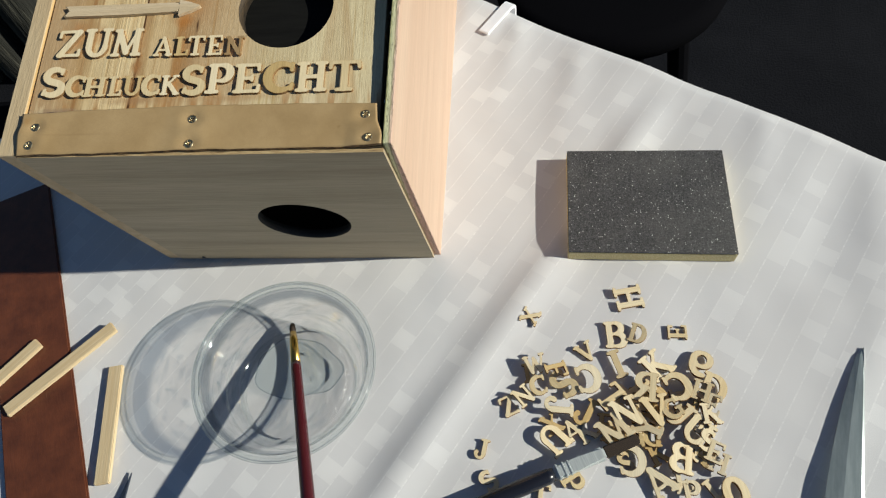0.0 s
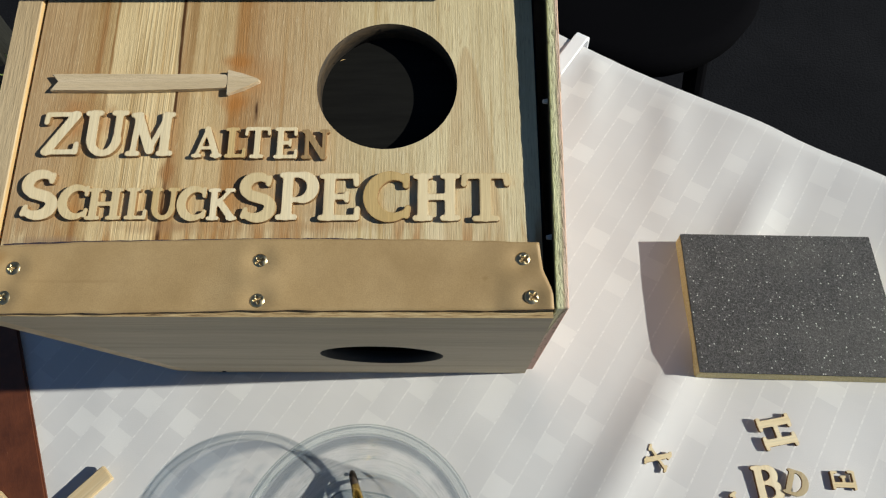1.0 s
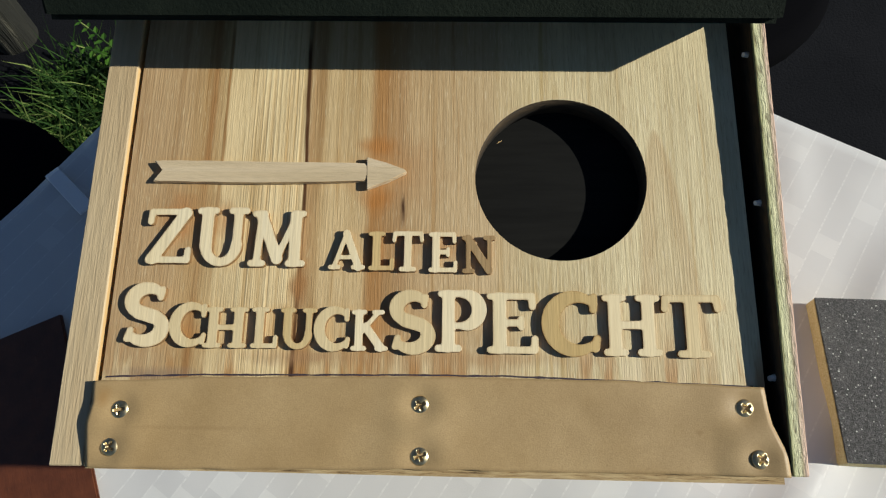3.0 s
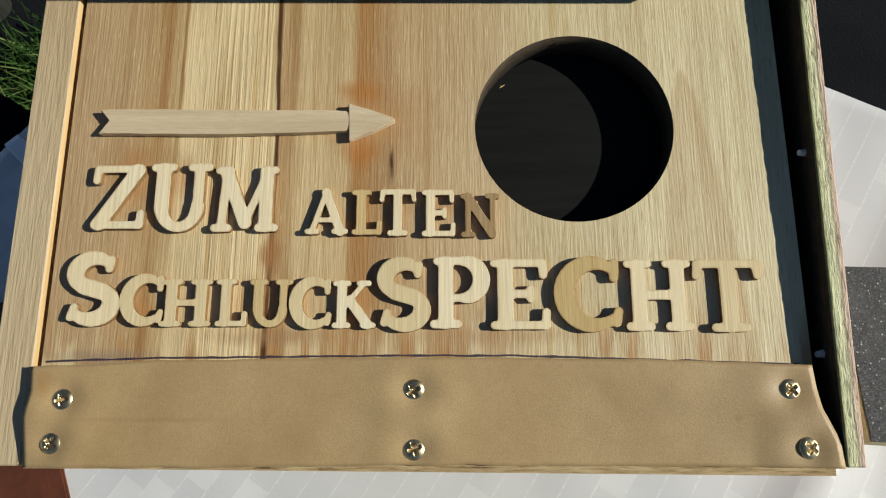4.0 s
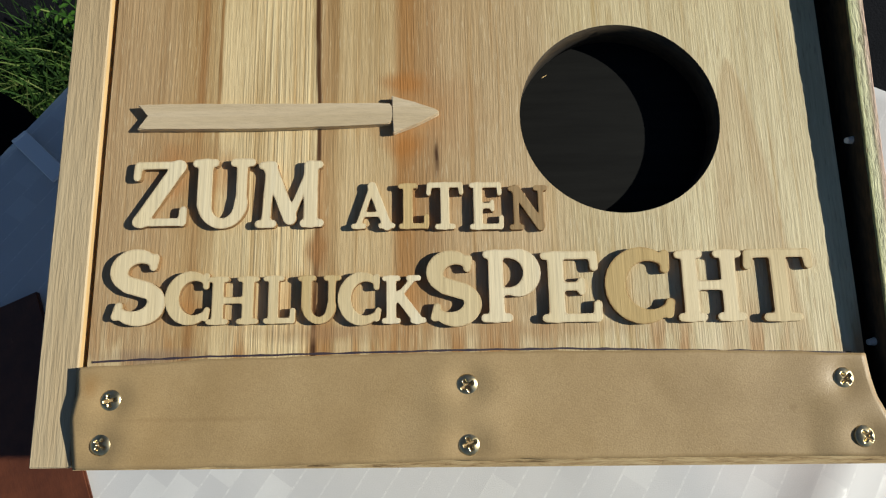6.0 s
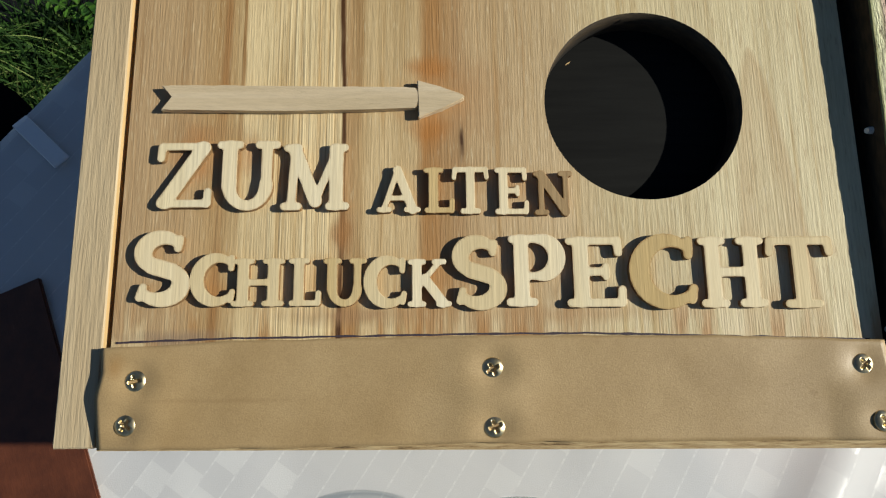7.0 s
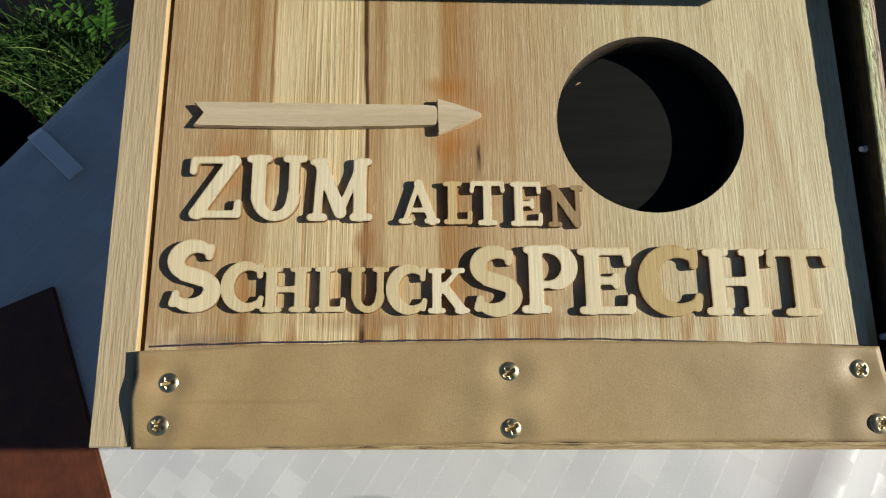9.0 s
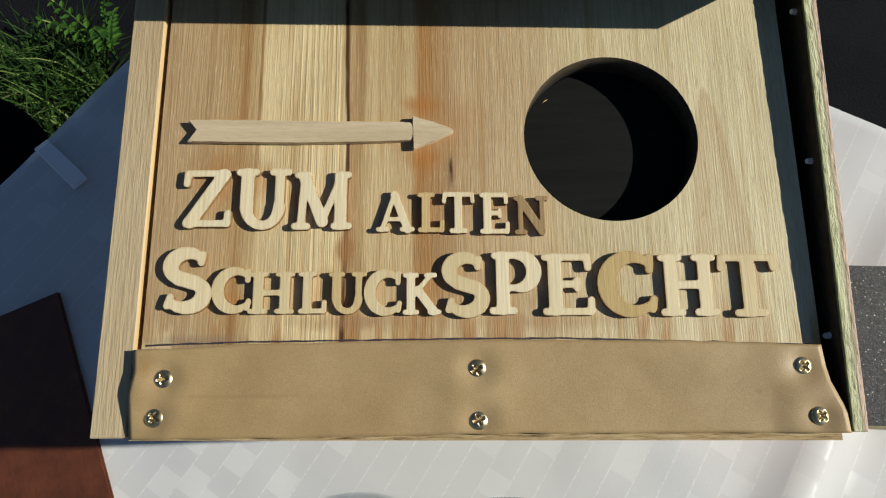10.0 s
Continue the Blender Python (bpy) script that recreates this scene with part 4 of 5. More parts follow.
def screw_mesh():
    """A domed head with a cross cut into it."""
    bm = bmesh.new()
    n, R = 30, 0.0025
    pts = {}
    for i in range(n + 1):
        for j in range(n + 1):
            # square grid pressed into a disc
            sx, sy = 2 * i / n - 1, 2 * j / n - 1
            x, y = sx * math.sqrt(1 - sy * sy / 2), sy * math.sqrt(1 - sx * sx / 2)
            r = math.hypot(x, y)
            z = 0.0013 * math.sqrt(max(0.0, 1 - 0.92 * r * r))
            arm = min(max(abs(x) / 0.62, abs(y) / 0.17), max(abs(y) / 0.62, abs(x) / 0.17))
            if arm < 1.0:
                z -= 0.0010 * min(1.0, (1.0 - arm) / 0.35)
            pts[i, j] = bm.verts.new((x * R, y * R, z))
    for i in range(n):
        for j in range(n):
            bm.faces.new((pts[i, j], pts[i + 1, j], pts[i + 1, j + 1], pts[i, j + 1])).smooth = True
    rim = [pts[i, 0] for i in range(n)] + [pts[n, j] for j in range(n)] + [pts[i, n] for i in range(n, 0, -1)] + [pts[0, j] for j in range(n, 0, -1)]
    low = [bm.verts.new((v.co.x, v.co.y, -0.0012)) for v in rim]
    for k in range(len(rim)):
        j = (k + 1) % len(rim)
        bm.faces.new((rim[k], rim[j], low[j], low[k]))
    return mesh_of(bm, "screw", M_BRASS)


SCREW = screw_mesh()
for (x, y), turn, lean in zip(SCREWS, (12, 55, 30, 20, 40, 48), ((0, 0), (0, 0), (6, -4), (-4, 5), (5, 5), (6, 10))):
    ob = part("screw", SCREW, None, leather, "brass cross-head screw")
    ob.matrix_basis = pose(x, y + 0.003, D + leather_z(x, y) - 0.0004, lean[0], lean[1], turn)

# pencil line along the leather
bm = bmesh.new()
prev = None
for k in range(91):
    x = -0.083 + k * 0.00188
    y = lerp(x, (-0.087, 0.0225), (-0.057, 0.0233), (0.0, 0.0237), (0.024, 0.0236), (0.09, 0.0214)) + 0.0002 * noise.noise((x * 200, 2, 0)) + 0.003
    wdt = 0.00022 + 0.00016 * noise.noise((x * 300, 5, 0))
    cur = [bm.verts.new((x, y + s * wdt, D + 0.00025)) for s in (-1, 1)] + [bm.verts.new((x, y + s * wdt, D)) for s in (-1, 1)]
    if prev:
        bm.faces.new((prev[0], cur[0], cur[1], prev[1]))
        bm.faces.new((prev[2], cur[2], cur[0], prev[0]))
        bm.faces.new((prev[1], cur[1], cur[3], prev[3]))
    prev = cur
part("pen_line", bm, M_PEN, nest, "rough purple-black pen line")

# arrow of two pieces
bm = bmesh.new()
top = [(-0.0768 + 0.0608 * k / 24, lerp(k / 24, (0, 0.0832), (0.3, 0.0830), (1, 0.0823)) + 0.00016 * noise.noise((k * 1.9, 0.3, 0))) for k in range(25)]
bot_ = [(-0.0766 + 0.0606 * k / 24, lerp(k / 24, (0, 0.0770), (0.5, 0.0765), (0.85, 0.0768), (1, 0.0772)) + 0.00016 * noise.noise((k * 1.9, 4, 0))) for k in range(24, -1, -1)]
outline = top + [(-0.0155, 0.0815), (-0.0151, 0.0798), (-0.0155, 0.0781)] + bot_ + [(-0.0736, 0.0803)]
prism(bm, [(x, y + 0.003) for x, y in outline], D + 0.0001, D + 0.0019, 2, 0.00025)
part("arrow_shaft", bm, M_ARROW, nest, "bare wooden arrow shaft with a notched tail")
bm = bmesh.new()
prism(bm, [(-0.0158, 0.0872), (-0.0155, 0.0776), (-0.0100, 0.0798), (-0.0050, 0.0822), (-0.0043, 0.0828), (-0.0052, 0.0836), (-0.0105, 0.0855)], D + 0.0001, D + 0.0020, 2, 0.00025)
part("arrow_head", bm, M_ARROW, nest, "bare wooden arrow head")

# the lettering: character, left, width, foot, height, tone
FIRST_WORD = [("Z", -0.0764, 0.0130, 0.0533, 0.0155, 0),
    ("U", -0.0626, 0.0148, 0.0524, 0.0168, 0),
    ("M", -0.0475, 0.0159, 0.0524, 0.0159, 0)]
SECOND_WORD = [("A", -0.0252, 0.0101, 0.0517, 0.0108, 0),
    ("L", -0.0144, 0.0072, 0.0515, 0.0108, 1),
    ("T", -0.0078, 0.0086, 0.0512, 0.0112, 0),
    ("E", 0.0022, 0.0078, 0.0510, 0.0112, 0),
    ("N", 0.0112, 0.0092, 0.0508, 0.0104, 2)]
THIRD_WORD = [("S", -0.0799, 0.0127, 0.0310, 0.0162, 0),
    ("C", -0.0671, 0.0102, 0.0306, 0.0116, 0),
    ("H", -0.0577, 0.0118, 0.0303, 0.0108, 0),
    ("L", -0.0450, 0.0074, 0.0303, 0.0108, 0),
    ("U", -0.0372, 0.0098, 0.0300, 0.0110, 1),
    ("C", -0.0280, 0.0097, 0.0298, 0.0115, 0),
    ("K", -0.0181, 0.0099, 0.0298, 0.0108, 0),
    ("S", -0.0079, 0.0121, 0.0295, 0.0160, 0),
    ("P", 0.0042, 0.0135, 0.0297, 0.0163, 0),
    ("E", 0.0179, 0.0135, 0.0294, 0.0160, 0),
    ("C", 0.0324, 0.0153, 0.0291, 0.0165, 1),
    ("H", 0.0483, 0.0152, 0.0290, 0.0161, 0),
    ("T", 0.0638, 0.0157, 0.0287, 0.0163, 0)]
TONES = (M_LETTER, M_LETTER_TAN, M_LETTER_DARK)
TONE_WORDS = ("pale", "tan", "scorched brown")
for ch, x, wd, y, ht, tone in FIRST_WORD + SECOND_WORD + THIRD_WORD:
    me, width = letter_mesh(ch, TONES[tone])
    ob = part("letter", me, None, nest, f"{TONE_WORDS[tone]} plywood letter {ch}")
    ob.matrix_basis = Matrix.Translation((x, y + 0.003, D + 0.0001)) @ Matrix.Diagonal((wd / width, ht, 0.00145, 1))

# ---- sanding sponge ----
sponge = empty("sanding_sponge", pose(*slide(0.2369, 0.0302, 0.010), settle(0.237, 0.03), 0, 0, -2.2), "sanding sponge block with dark grit and yellow foam on the cloth", "sanding sponge")
part("foam_block", box(bmesh.new(), -0.0512, 0.0512, -0.0398, 0.0398, 0.0, 0.0094, 0.0006), M_FOAM, sponge, "yellow foam core")
part("grit_sheet", box(bmesh.new(), -0.0512, 0.0512, -0.0398, 0.0398, 0.0094, 0.0100, 0.0002), M_GRIT, sponge, "dark glittering abrasive top")


# ---- wooden strips ----
def stick(x0, y0, x1, y1, width, high, z=0.0):
    length = math.hypot(x1 - x0, y1 - y0)
    bm = bmesh.new()
    box(bm, 0, length, -width / 2, width / 2, 0, high, 0.0005)
    return thing("wooden_strip", bm, M_STICK, "short pale bare wooden strip lying on the cloth", "wooden strip", pose(*slide(x0, y0), CLOTH + 0.0006 + z, 0, 0, math.degrees(math.atan2(y1 - y0, x1 - x0))), group="wooden strips")


stick(-0.1650, -0.1100, -0.1097, -0.0527, 0.0088, 0.0030, 0.0026)
stick(-0.2050, -0.1230, -0.1592, -0.0637, 0.0085, 0.0030, 0.0026)
stick(-0.0895, -0.1508, -0.1022, -0.0787, 0.0092, 0.0032)

# ---- clear dish with water ----
DISH = (0.0205, -0.0900)
dish = empty("plastic_dish", pose(*slide(*DISH), CLOTH + 0.0008) @ Matrix.Diagonal((1, 1, 1.06, 1)), "shallow clear plastic dish with a little water", "dish")
rng0 = random.Random(3)
bm = bmesh.new()
rings = revolve(bm, [(0.0330, 0.0014), (0.0340, 0.0004), (0.0358, 0.0004), (0.0368, 0.0014), (0.0410, 0.0120), (0.0414, 0.0122), (0.0478, 0.0280), (0.0488, 0.0300), (0.0500, 0.0306), (0.0520, 0.0308), (0.0528, 0.0316), (0.0526, 0.0328), (0.0516, 0.0332), (0.0490, 0.0326), (0.0480, 0.0316), (0.0470, 0.0284), (0.0406, 0.0128), (0.0360, 0.0026), (0.0340, 0.0020)], 72)
bm.faces.new(rings[-1])
bm.normal_update()
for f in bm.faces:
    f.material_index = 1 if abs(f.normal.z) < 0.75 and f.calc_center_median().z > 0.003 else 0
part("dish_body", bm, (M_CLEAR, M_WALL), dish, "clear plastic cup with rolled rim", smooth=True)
for pname, prof, plabel in (("rim", [(0.0500, 0.0300), (0.0524, 0.0304), (0.0535, 0.0316), (0.0531, 0.0330), (0.0518, 0.0337), (0.0498, 0.0332), (0.0488, 0.0320)], "rolled rim"),
                            ("step_ring", [(0.0412, 0.0114), (0.0420, 0.0122), (0.0416, 0.0130)], "moulded step in the wall"),
                            ("base_ring", [(0.0342, 0.0001), (0.0356, 0.0000), (0.0370, 0.0010), (0.0374, 0.0022)], "thick base ring")):
    bm = bmesh.new()
    revolve(bm, prof, 72)
    part(pname, bm, M_RIM, dish, plabel, smooth=True)
for radius, high in ((0.0536, 0.0318), (0.0492, 0.0325)):
    bm = bmesh.new()
    rings = revolve(bm, [(radius + 0.00028 * math.cos(q * 1.047), high + 0.00028 * math.sin(q * 1.047)) for q in range(6)], 72)
    for k in range(72):
        j = (k + 1) % 72
        bm.faces.new((rings[-1][k], rings[-1][j], rings[0][j], rings[0][k]))
    part("rim_edge", bm, M_RIM_LINE, dish, "fine darker edge line of the clear plastic", smooth=True)
bm = bmesh.new()
rings = revolve(bm, [(0.034 * (1 - q / 12), 0.0030 + 0.0008 * math.sin(q * 2.1)) for q in range(12)], 40)
for ring in rings:
    for v in ring:
        v.co.z += 0.0006 * noise.noise((v.co.x * 260, v.co.y * 260, 1.0))
bm.faces.new(rings[-1])
part("wrinkled_film", bm, M_FILM, dish, "wrinkled clear film on the dish floor", smooth=True)
for k in range(9):
    a, u = rng0.uniform(0, 6.28), rng0.uniform(0.1, 0.9)
    rad = 0.0366 + (0.0470 - 0.0366) * u - 0.0006
    bm = bmesh.new()
    size = rng0.uniform(0.0006, 0.0012)
    rings = revolve(bm, [(size, 0.0), (size * 0.8, size * 0.4), (size * 0.35, size * 0.6)], 10)
    bm.faces.new(rings[-1])
    bm.faces.new(rings[0][::-1])
    ob = part("water_drop", bm, M_WATER, dish, smooth=True)
    ob.matrix_basis = pose(rad * math.cos(a), rad * math.sin(a), 0.0024 + 0.026 * u, 0, 0, math.degrees(a)) @ pose(0, 0, 0, 0, -66, 0)
bm = bmesh.new()
n = 64
outer = []
for k in range(n):
    a = 2 * math.pi * k / n
    r = 0.0285 * (1 + 0.07 * math.sin(2 * a + 0.2) + 0.06 * math.sin(3 * a + 2.0) + 0.03 * math.sin(7 * a))
    outer.append((r * math.cos(a) - 0.002, r * 0.72 * math.sin(a) - 0.12 * r * math.cos(a) + 0.009))
midv = [bm.verts.new((x * 0.955, y * 0.955, 0.0042)) for x, y in outer]
inv = [bm.verts.new((x * 0.92, y * 0.92, 0.0048)) for x, y in outer]
for a, b in ((midv, inv),):
    for k in range(n):
        j = (k + 1) % n
        bm.faces.new((a[k], a[j], b[j], b[k]))
for f in bm.faces:
    f.material_index = 1
bm.faces.new(inv).material_index = 0
part("water_puddle", bm, (M_WATER, M_MENISCUS), dish, "thin bluish puddle", smooth=True)


# ---- brushes ----
def brush_line(eye, tip, name, label, pieces):
    """A round brush along its own z axis from the tip upwards."""
    way = (Vector(eye) - Vector(tip)).normalized()
    ob = empty(name, Matrix.Translation(tip) @ way.to_track_quat("Z", "Y").to_matrix().to_4x4(), label, "paint brush")
    for pname, mat, prof, plabel in pieces:
        bm = bmesh.new()
        rings = revolve(bm, prof, 20)
        bm.faces.new(rings[0][::-1])
        bm.faces.new(rings[-1])
        part(pname, bm, mat, ob, plabel, smooth=True)
    return ob


brush_line((0.0502, -0.1615, 0.0500), (0.0105, -0.0525, 0.0050), "paint_brush", "thin brush with dark red handle standing in the dish", [
    ("bristles", M_BRISTLE, [(0.0012, 0), (0.0018, 0.002), (0.0020, 0.008)], "dark wet bristles"),
    ("ferrule", M_GOLD, [(0.0020, 0.008), (0.0024, 0.014), (0.0026, 0.015), (0.0024, 0.016), (0.0028, 0.034)], "gold metal ferrule"),
    ("handle", M_RED, [(0.0028, 0.034), (0.0030, 0.038), (0.0031, 0.060), (0.0034, 0.110), (0.0036, 0.165), (0.0028, 0.172), (0.0012, 0.175)], "dark red lacquered handle")])
b2 = empty("flat_paint_brush", Matrix.Translation((0.2160, -0.1211, 0.0058)) @ (Vector((0.1398, -0.1529, 0.0046)) - Vector((0.2160, -0.1211, 0.0058))).to_track_quat("X", "Z").to_matrix().to_4x4(), "flat brush with black handle lying on the loose letters", "paint brush")
bm = bmesh.new()
prism(bm, [(0.0, -0.0029), (-0.001, 0.0), (0.0, 0.0027), (0.0195, 0.0033), (0.0195, -0.0033)], -0.0014, 0.0014, 2, 0.0005)
part("bristles", bm, M_BRISTLE, b2, "dark brown bristles")
bm = bmesh.new()
prism(bm, [(0.0195, -0.0036), (0.0195, 0.0036), (0.036, 0.0034), (0.0492, 0.0038), (0.0492, -0.0038), (0.036, -0.0034)], -0.0026, 0.0026, 2, 0.0012)
for k in (0.0395, 0.0425, 0.0462):
    prism(bm, [(k, -0.0041), (k, 0.0041), (k + 0.0016, 0.0041), (k + 0.0016, -0.0041)], -0.0030, 0.0030, 2, 0.0005)
part("ferrule", bm, M_STEEL, b2, "crimped silver ferrule")
bm = bmesh.new()
rings = revolve(bm, [(0.0034, 0.0), (0.0042, 0.004), (0.0045, 0.018), (0.0043, 0.04), (0.0042, 0.075), (0.0034, 0.11), (0.0020, 0.114)], 20)
bm.faces.new(rings[0][::-1])
bm.faces.new(rings[-1])
for v in bm.verts:
    v.co = Vector((0.0492 + v.co.z, v.co.y, -v.co.x))
part("handle", bm, M_BLACK, b2, "glossy black handle", smooth=True)

# ---- knife ----
knife = empty("knife", pose(0.3480, -0.0660, CLOTH + 0.001, 0, 0, -15.5), "pointed steel knife lying on the white cloth", "knife")
bm = bmesh.new()
prev = None
for k in range(31):
    u = k / 30
    grow = 1 - (1 - min(1.0, u / 0.85)) ** 1.9
    wide, y, z0 = 0.0180 * grow + 0.0022 * min(1.0, u * 40), -0.16 * u, 0.0008 + 0.0055 * min(1.0, u / 0.6)
    ring = [bm.verts.new(p) for p in ((-wide, y, z0 - 0.0006), (-wide * 0.55, y, z0 + 0.0009 * min(1, u * 6)), (-0.0022 * grow, y, z0 + 0.0014 * min(1, u * 6)), (0, y, z0 + 0.0006), (-0.0022 * grow, y, z0 - 0.0012))]
    if prev:
        for a in range(5):
            b = (a + 1) % 5
            bm.faces.new((prev[a], prev[b], ring[b], ring[a]))
    prev = ring
bm.faces.new(prev)
part("blade", bm, M_KNIFE, knife, "pointed grey steel blade")
bm = bmesh.new()
prism(bm, [(-0.019, -0.1602), (-0.021, -0.185), (-0.018, -0.215), (-0.021, -0.265), (-0.012, -0.272), (-0.002, -0.265), (0.001, -0.215), (0.0, -0.1602)], -0.0005, 0.0165, 2, 0.004)
part("handle", bm, M_BLACK, knife, "black handle")

bm = bmesh.new()
prism(bm, [(0, 0), (-0.0052, -0.040), (0.0040, -0.040)], 0, 0.0016, 2, 0.0003)
thing("craft_blade", bm, M_BLADE, "small dark steel craft blade pointing across the cloth", "blade", pose(-0.0755, -0.1428, CLOTH + 0.0008, 0, 0, -6))

# ---- loose letters ----
# character, middle, turn, height, tone, layer, lying face down
PILE_EDGE = [("I", 0.2098, -0.0768, 18, 0.0165, 0, 1, 0), ("K", 0.2320, -0.0771, 40, 0.0165, 0, 1, 0),
    ("9", 0.2568, -0.0766, -20, 0.0165, 0, 1, 1), ("R", 0.2233, -0.0912, -9, 0.0165, 0, 3, 1),
    ("C", 0.2423, -0.0903, 23, 0.0165, 0, 2, 1), ("H", 0.2546, -0.0928, -24, 0.0115, 0, 2, 0),
    ("D", 0.2613, -0.0910, -27, 0.0165, 0, 1, 0), ("C", 0.1925, -0.0860, 13, 0.0165, 0, 2, 1),
    ("S", 0.1785, -0.0885, 41, 0.0165, 0, 1, 0), ("F", 0.1740, -0.0818, -72, 0.0125, 1, 3, 0),
    ("W", 0.1621, -0.0775, 15, 0.0115, 0, 2, 0)]
PILE_MIDDLE = [("C", 0.1634, -0.0896, 15, 0.0115, 0, 1, 0), ("I", 0.1574, -0.0817, 9, 0.0115, 1, 0, 0),
    ("N", 0.1546, -0.0962, 39, 0.0115, 0, 1, 0), ("Z", 0.1463, -0.1014, 25, 0.0115, 0, 0, 0),
    ("J", 0.1746, -0.1027, -94, 0.0165, 0, 2, 0), ("J", 0.1896, -0.1049, -27, 0.0165, 1, 1, 0),
    ("M", 0.2041, -0.1158, 36, 0.0165, 0, 3, 0), ("N", 0.2114, -0.1062, 23, 0.0165, 0, 3, 0),
    ("T", 0.2050, -0.0979, -54, 0.0165, 0, 2, 0), ("V", 0.2281, -0.1046, 16, 0.0165, 0, 3, 0),
    ("G", 0.2370, -0.1038, 30, 0.0115, 0, 3, 0)]
PILE_SMALL = [("J", 0.2410, -0.1065, -50, 0.0165, 0, 2, 0), ("U", 0.2489, -0.1154, -43, 0.0165, 0, 2, 0),
    ("E", 0.2593, -0.1003, -24, 0.0115, 0, 2, 0), ("N", 0.2538, -0.1002, -25, 0.0115, 1, 1, 0),
    ("K", 0.2576, -0.1057, 3, 0.0115, 0, 2, 0), ("E", 0.2544, -0.1124, -34, 0.0115, 0, 1, 0),
    ("S", 0.2533, -0.1202, -24, 0.0115, 0, 2, 0), ("E", 0.2565, -0.1264, -26, 0.0115, 0, 2, 0),
    ("H", 0.2579, -0.1315, -25, 0.0115, 0, 1, 0), ("A", 0.2505, -0.1267, -36, 0.0115, 1, 1, 0),
    ("U", 0.1711, -0.1203, -131, 0.0165, 0, 1, 0)]
PILE_FRONT = [("X", 0.1705, -0.1117, 32, 0.0115, 1, 0, 0), ("A", 0.1819, -0.1150, 30, 0.0115, 0, 0, 0),
    ("K", 0.1893, -0.1156, 34, 0.0115, 0, 0, 0), ("Y", 0.2228, -0.1136, 63, 0.0165, 0, 2, 0),
    ("C", 0.2132, -0.1314, -1, 0.0165, 0, 1, 1), ("S", 0.2098, -0.1321, 12, 0.0115, 0, 0, 0),
    ("B", 0.2386, -0.1299, -13, 0.0165, 0, 2, 1), ("A", 0.2259, -0.1414, 36, 0.0165, 0, 1, 0),
    ("E", 0.2387, -0.1415, 5, 0.0115, 0, 1, 0), ("P", 0.2420, -0.1468, 4, 0.0115, 0, 1, 0),
    ("0", 0.2640, -0.1470, 7, 0.0165, 0, 1, 0)]
PILE_STRAYS = [("L", 0.2540, -0.1448, 34, 0.0115, 0, 0, 0), ("P", 0.1808, -0.1429, -57, 0.0115, 0, 0, 0),
    ("T", 0.1630, -0.1498, -9, 0.0115, 0, 0, 0), ("S", 0.1350, -0.1433, 38, 0.0115, 0, 0, 0),
    ("V", 0.1924, -0.0689, 32, 0.0115, 0, 0, 0), ("H", 0.2205, -0.0334, 100, 0.0165, 0, 0, 0),
    ("X", 0.1600, -0.0458, 65, 0.0108, 0, 0, 0), ("B", 0.2105, -0.0578, 2, 0.0165, 0, 0, 0),
    ("D", 0.2234, -0.0579, -22, 0.0115, 0, 1, 0), ("E", 0.2466, -0.0562, 88, 0.0110, 0, 0, 0),
    ("J", 0.1310, -0.1263, -11, 0.0115, 0, 0, 0)]
LOOSE = PILE_EDGE + PILE_MIDDLE + PILE_SMALL + PILE_FRONT + PILE_STRAYS
rng = random.Random(11)
for k in range(15):
    LOOSE.append((rng.choice("ABDEFHIKLMNPRTUVXYZ"), rng.uniform(0.200, 0.254), rng.uniform(-0.128, -0.092), rng.uniform(-180, 180), rng.choice((0.0115, 0.0165)), rng.choice((0, 0, 1, 1)), rng.choice((0, 1)), 0))
for ch, x, y, turn, ht, tone, layer, down in LOOSE:
    me, width = letter_mesh(ch, TONES[tone])
    lean = (0, 0) if layer == 0 else (rng.uniform(-9, 9), rng.uniform(-9, 9))
    ob = part("loose_letter", me, None, None)
    ob.matrix_world = pose(x, y, settle(x, y) + 0.0003 + layer * 0.0020, lean[0], lean[1], turn) @ (pose(0, 0, 0.0019, 0, 180, 0) if down else Matrix()) @ Matrix.Diagonal((ht, ht, 0.0019, 1)) @ Matrix.Translation((-width / 2, -0.5, 0))
    tagged(ob, f"small {TONE_WORDS[tone]} plywood letter loose in a pile on the cloth", "letter", "loose letters")


# ---- surroundings ----
def stool(x, y, turn, label):
    """A plain dark seat on four splayed legs."""
    ob = empty("garden_stool", pose(x, y, GROUND, 0, 0, turn), label, "stool", "garden stools")
    bm = bmesh.new()
    rings = revolve(bm, [(0.165, 0.405), (0.176, 0.412), (0.18, 0.43), (0.176, 0.445), (0.16, 0.452), (0.08, 0.446)], 40)
    bm.faces.new(rings[0][::-1])
    bm.faces.new(rings[-1])
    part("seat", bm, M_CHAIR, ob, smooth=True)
    for k in range(4):
        a = math.pi / 4 + k * math.pi / 2
        c, s = math.cos(a), math.sin(a)
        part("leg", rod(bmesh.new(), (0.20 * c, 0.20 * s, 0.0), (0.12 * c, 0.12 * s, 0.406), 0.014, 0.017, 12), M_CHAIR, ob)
    return ob


stool(0.30, 0.66, 10, "black garden stool beyond the table")
stool(-0.60, 0.262, 25, "black garden stool in the shade beside the table")

rng = random.Random(5)


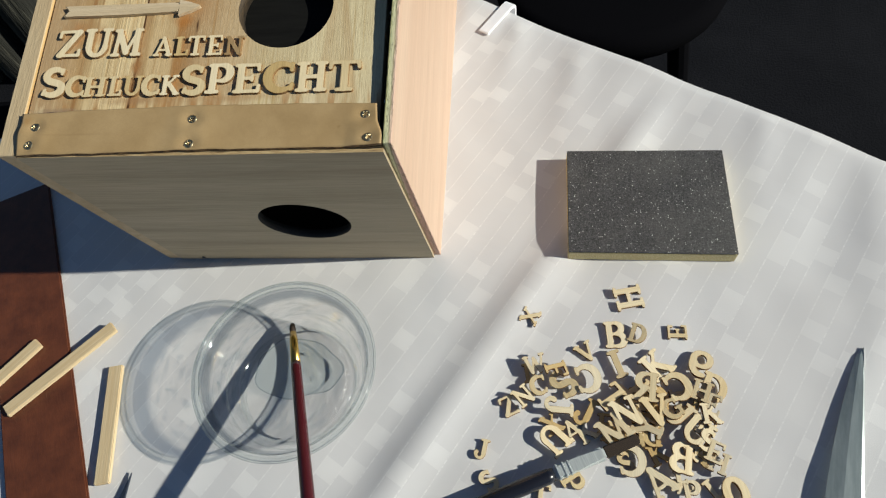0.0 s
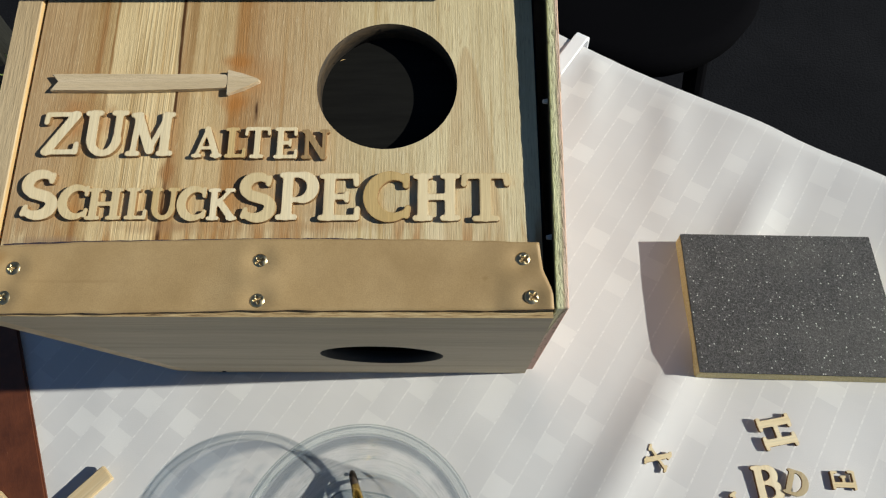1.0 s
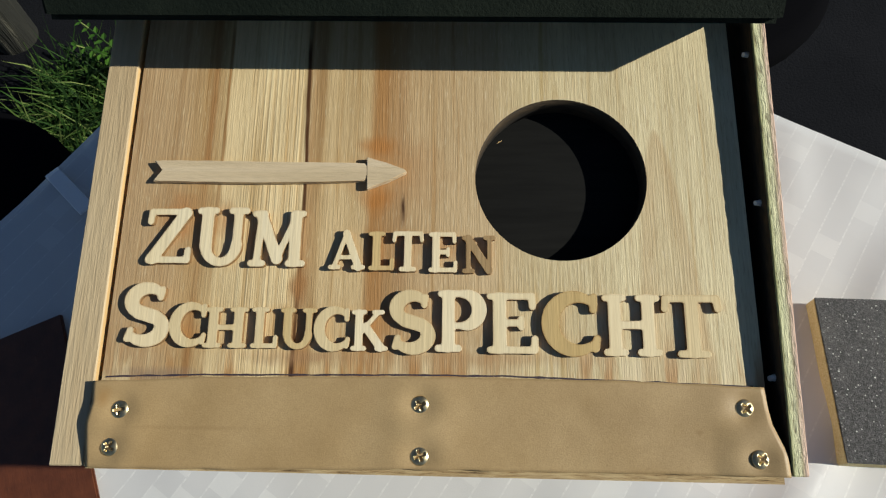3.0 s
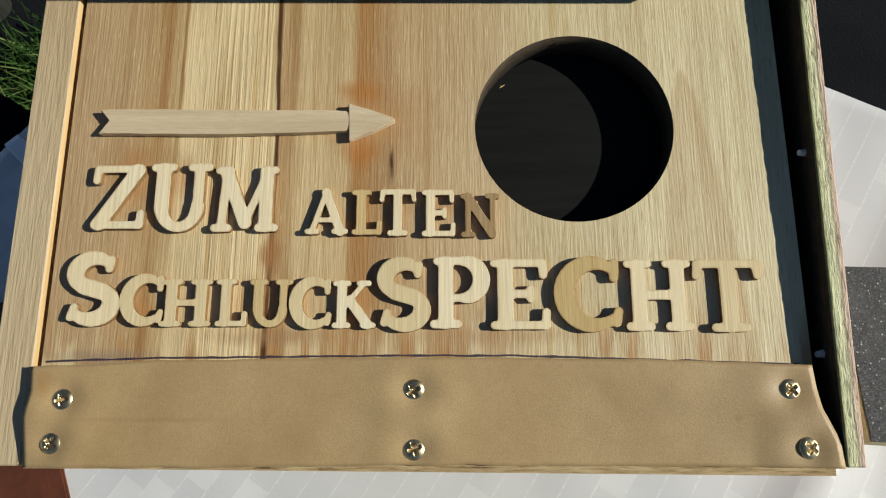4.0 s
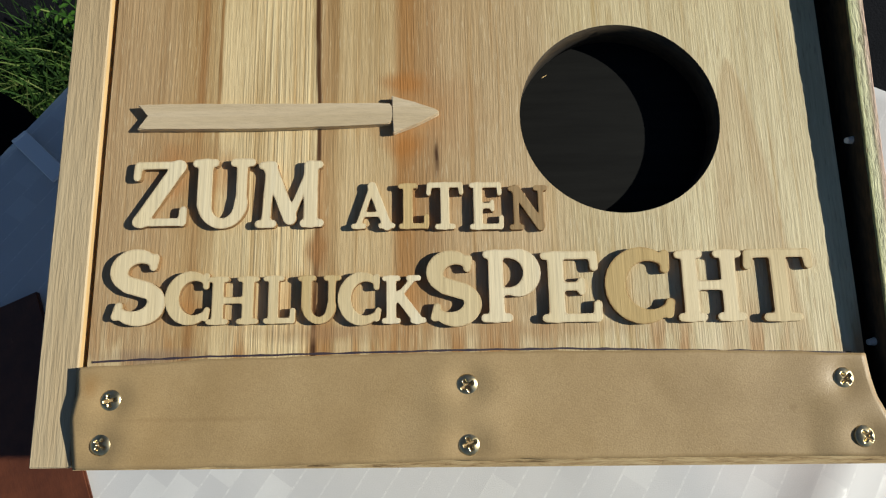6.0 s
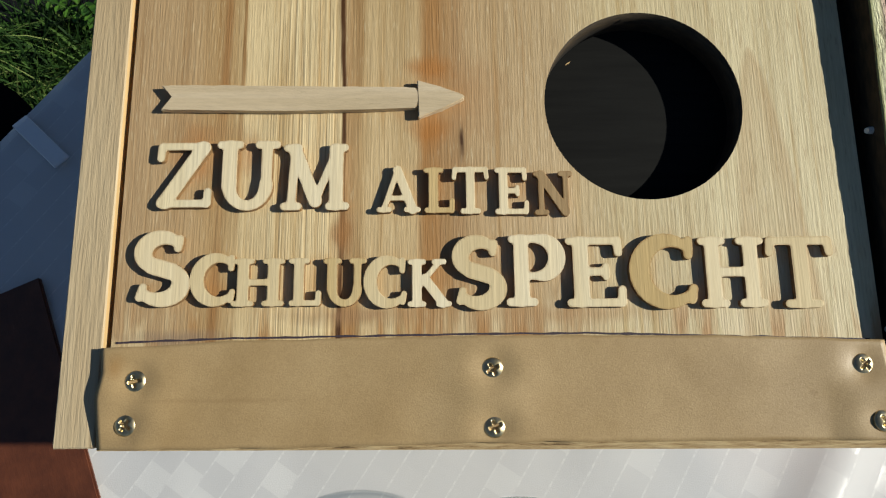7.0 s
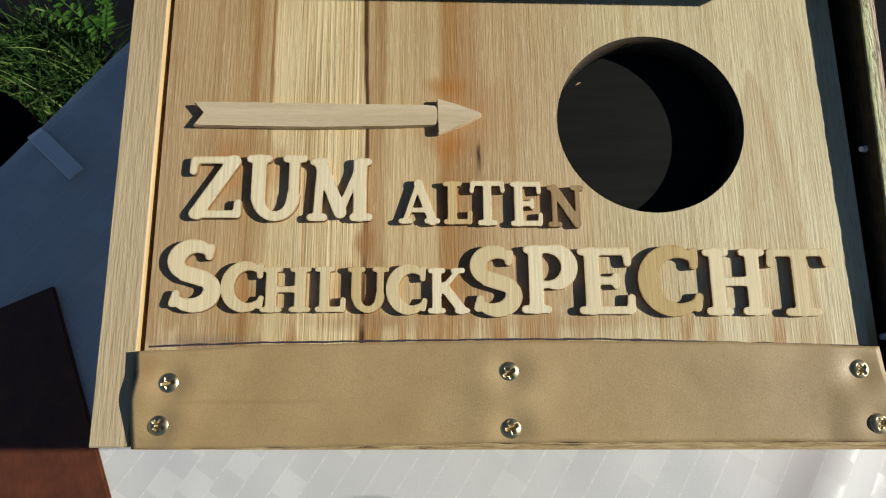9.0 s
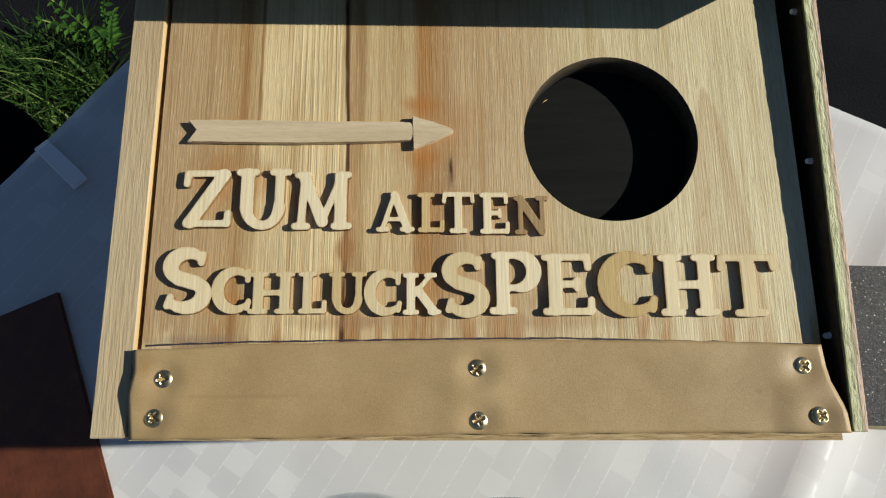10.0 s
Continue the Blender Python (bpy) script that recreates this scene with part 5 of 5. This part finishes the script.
def grass_patch(x0, x1, y0, y1, count):
    verts, faces = [], []
    for _ in range(count):
        x, y = rng.uniform(x0, x1), rng.uniform(y0, y1)
        if (x + 0.765) ** 2 / 0.0105 + (y - 0.74) ** 2 / 0.019 > 1.0 + 0.5 * noise.noise((x * 14, y * 14, 0)):
            continue
        a, tall, wide, bend = rng.uniform(0, 6.28), rng.uniform(0.05, 0.17), rng.uniform(0.0015, 0.005), rng.uniform(0.03, 0.13)
        c, s = math.cos(a), math.sin(a)
        base = len(verts)
        for k in range(5):
            u = k / 4
            px, py, pz = x + c * bend * u * u, y + s * bend * u * u, GROUND + tall * (u - 0.25 * u * u)
            wk = wide * (1 - u) ** 0.7
            verts += [(px - s * wk, py + c * wk, pz), (px + s * wk, py - c * wk, pz)]
        for k in range(4):
            b = base + 2 * k
            faces.append((b, b + 1, b + 3, b + 2))
    me = bpy.data.meshes.new("grass")
    me.from_pydata(verts, [], faces)
    me.materials.append(M_GRASS)
    me.update()
    return me


ob = part("grass_tuft", grass_patch(-0.87, -0.66, 0.60, 0.88, 950), None, None)
tagged(ob, "sunlit tangle of green grass blades beside the patio", "grass", kind="stuff")
for k in range(9):
    x, y = -1.00 - 0.104 * k, 0.98 - 0.012 * k
    bm = bmesh.new()
    n = 20
    tall = 0.52 + rng.uniform(-0.04, 0.04)
    rings = revolve(bm, [(0.047, 0.0), (0.050, 0.2), (0.047, tall - 0.02), (0.040, tall)], n)
    for ring in rings:
        for v in ring:
            v.co.x += 0.005 * noise.noise((v.co.x * 40 + k, v.co.y * 40, v.co.z * 8))
    bm.faces.new(rings[-1])
    thing("palisade_log", bm, M_LOG, "weathered grey-brown log of a low palisade, shade and sun flecks in its colour", "log", pose(x, y, GROUND - 0.002, rng.uniform(-2, 2), rng.uniform(-2, 2), rng.uniform(0, 360)), group="palisade logs", smooth=True)


def leafy_weed(x, y, label):
    """A stalk with pairs of toothed leaflets."""
    ob = empty("leafy_weed", pose(x, y, GROUND), label, "plant", "leafy weeds")
    for f in range(5):
        a = f * 1.3 + rng.uniform(-0.3, 0.3)
        c, s_ = math.cos(a), math.sin(a)
        spine = [Vector((c * 0.07 * (k / 9) ** 1.3, s_ * 0.07 * (k / 9) ** 1.3, 0.20 * (k / 9) - 0.05 * (k / 9) ** 2)) for k in range(10)]
        bm = bmesh.new()
        for p, q in zip(spine, spine[1:]):
            rod(bm, p, q, 0.0016, 0.0014, 6)
        part("stalk", bm, M_GRASS, ob)
        for k in range(3, 10):
            for side_ in (-1, 1):
                d = Vector((-s_ * side_ + 0.6 * c, c * side_ + 0.6 * s_, rng.uniform(-0.1, 0.25))).normalized()
                leaf = part("leaflet", LEAFLET, None, ob)
                ln = 0.027 * (1.25 - k / 12)
                leaf.matrix_basis = Matrix.Translation(spine[k]) @ d.to_track_quat("Y", "Z").to_matrix().to_4x4() @ Matrix.Diagonal((ln, ln, ln, 1))
    return ob


w = Mat("weed_leaf", 0.6, spec=0.3)
M_LEAF = w.colour(w.ramp(w.put("ShaderNodeObjectInfo").outputs["Random"], (0.0, (0.02, 0.07, 0.008)), (1.0, (0.06, 0.15, 0.015)))).m
bm = bmesh.new()
rim = [bm.verts.new(p) for p in ((0, 0, 0), (0.2, 0.22, 0.04), (0.29, 0.4, 0.05), (0.2, 0.72, 0.04), (0, 1, 0), (-0.2, 0.72, 0.04), (-0.29, 0.4, 0.05), (-0.2, 0.22, 0.04))]
rib = [bm.verts.new(p) for p in ((0, 0.3, -0.04), (0, 0.7, -0.03))]
for q in ((0, 1, 8), (1, 2, 8), (2, 3, 9, 8), (3, 4, 9), (4, 5, 9), (5, 6, 8, 9), (6, 7, 8), (7, 0, 8)):
    bm.faces.new([(rim + rib)[k] for k in q])
LEAFLET = mesh_of(bm, "leaflet", M_LEAF)
leafy_weed(-0.675, 0.85, "bright green leafy weed among the grass")
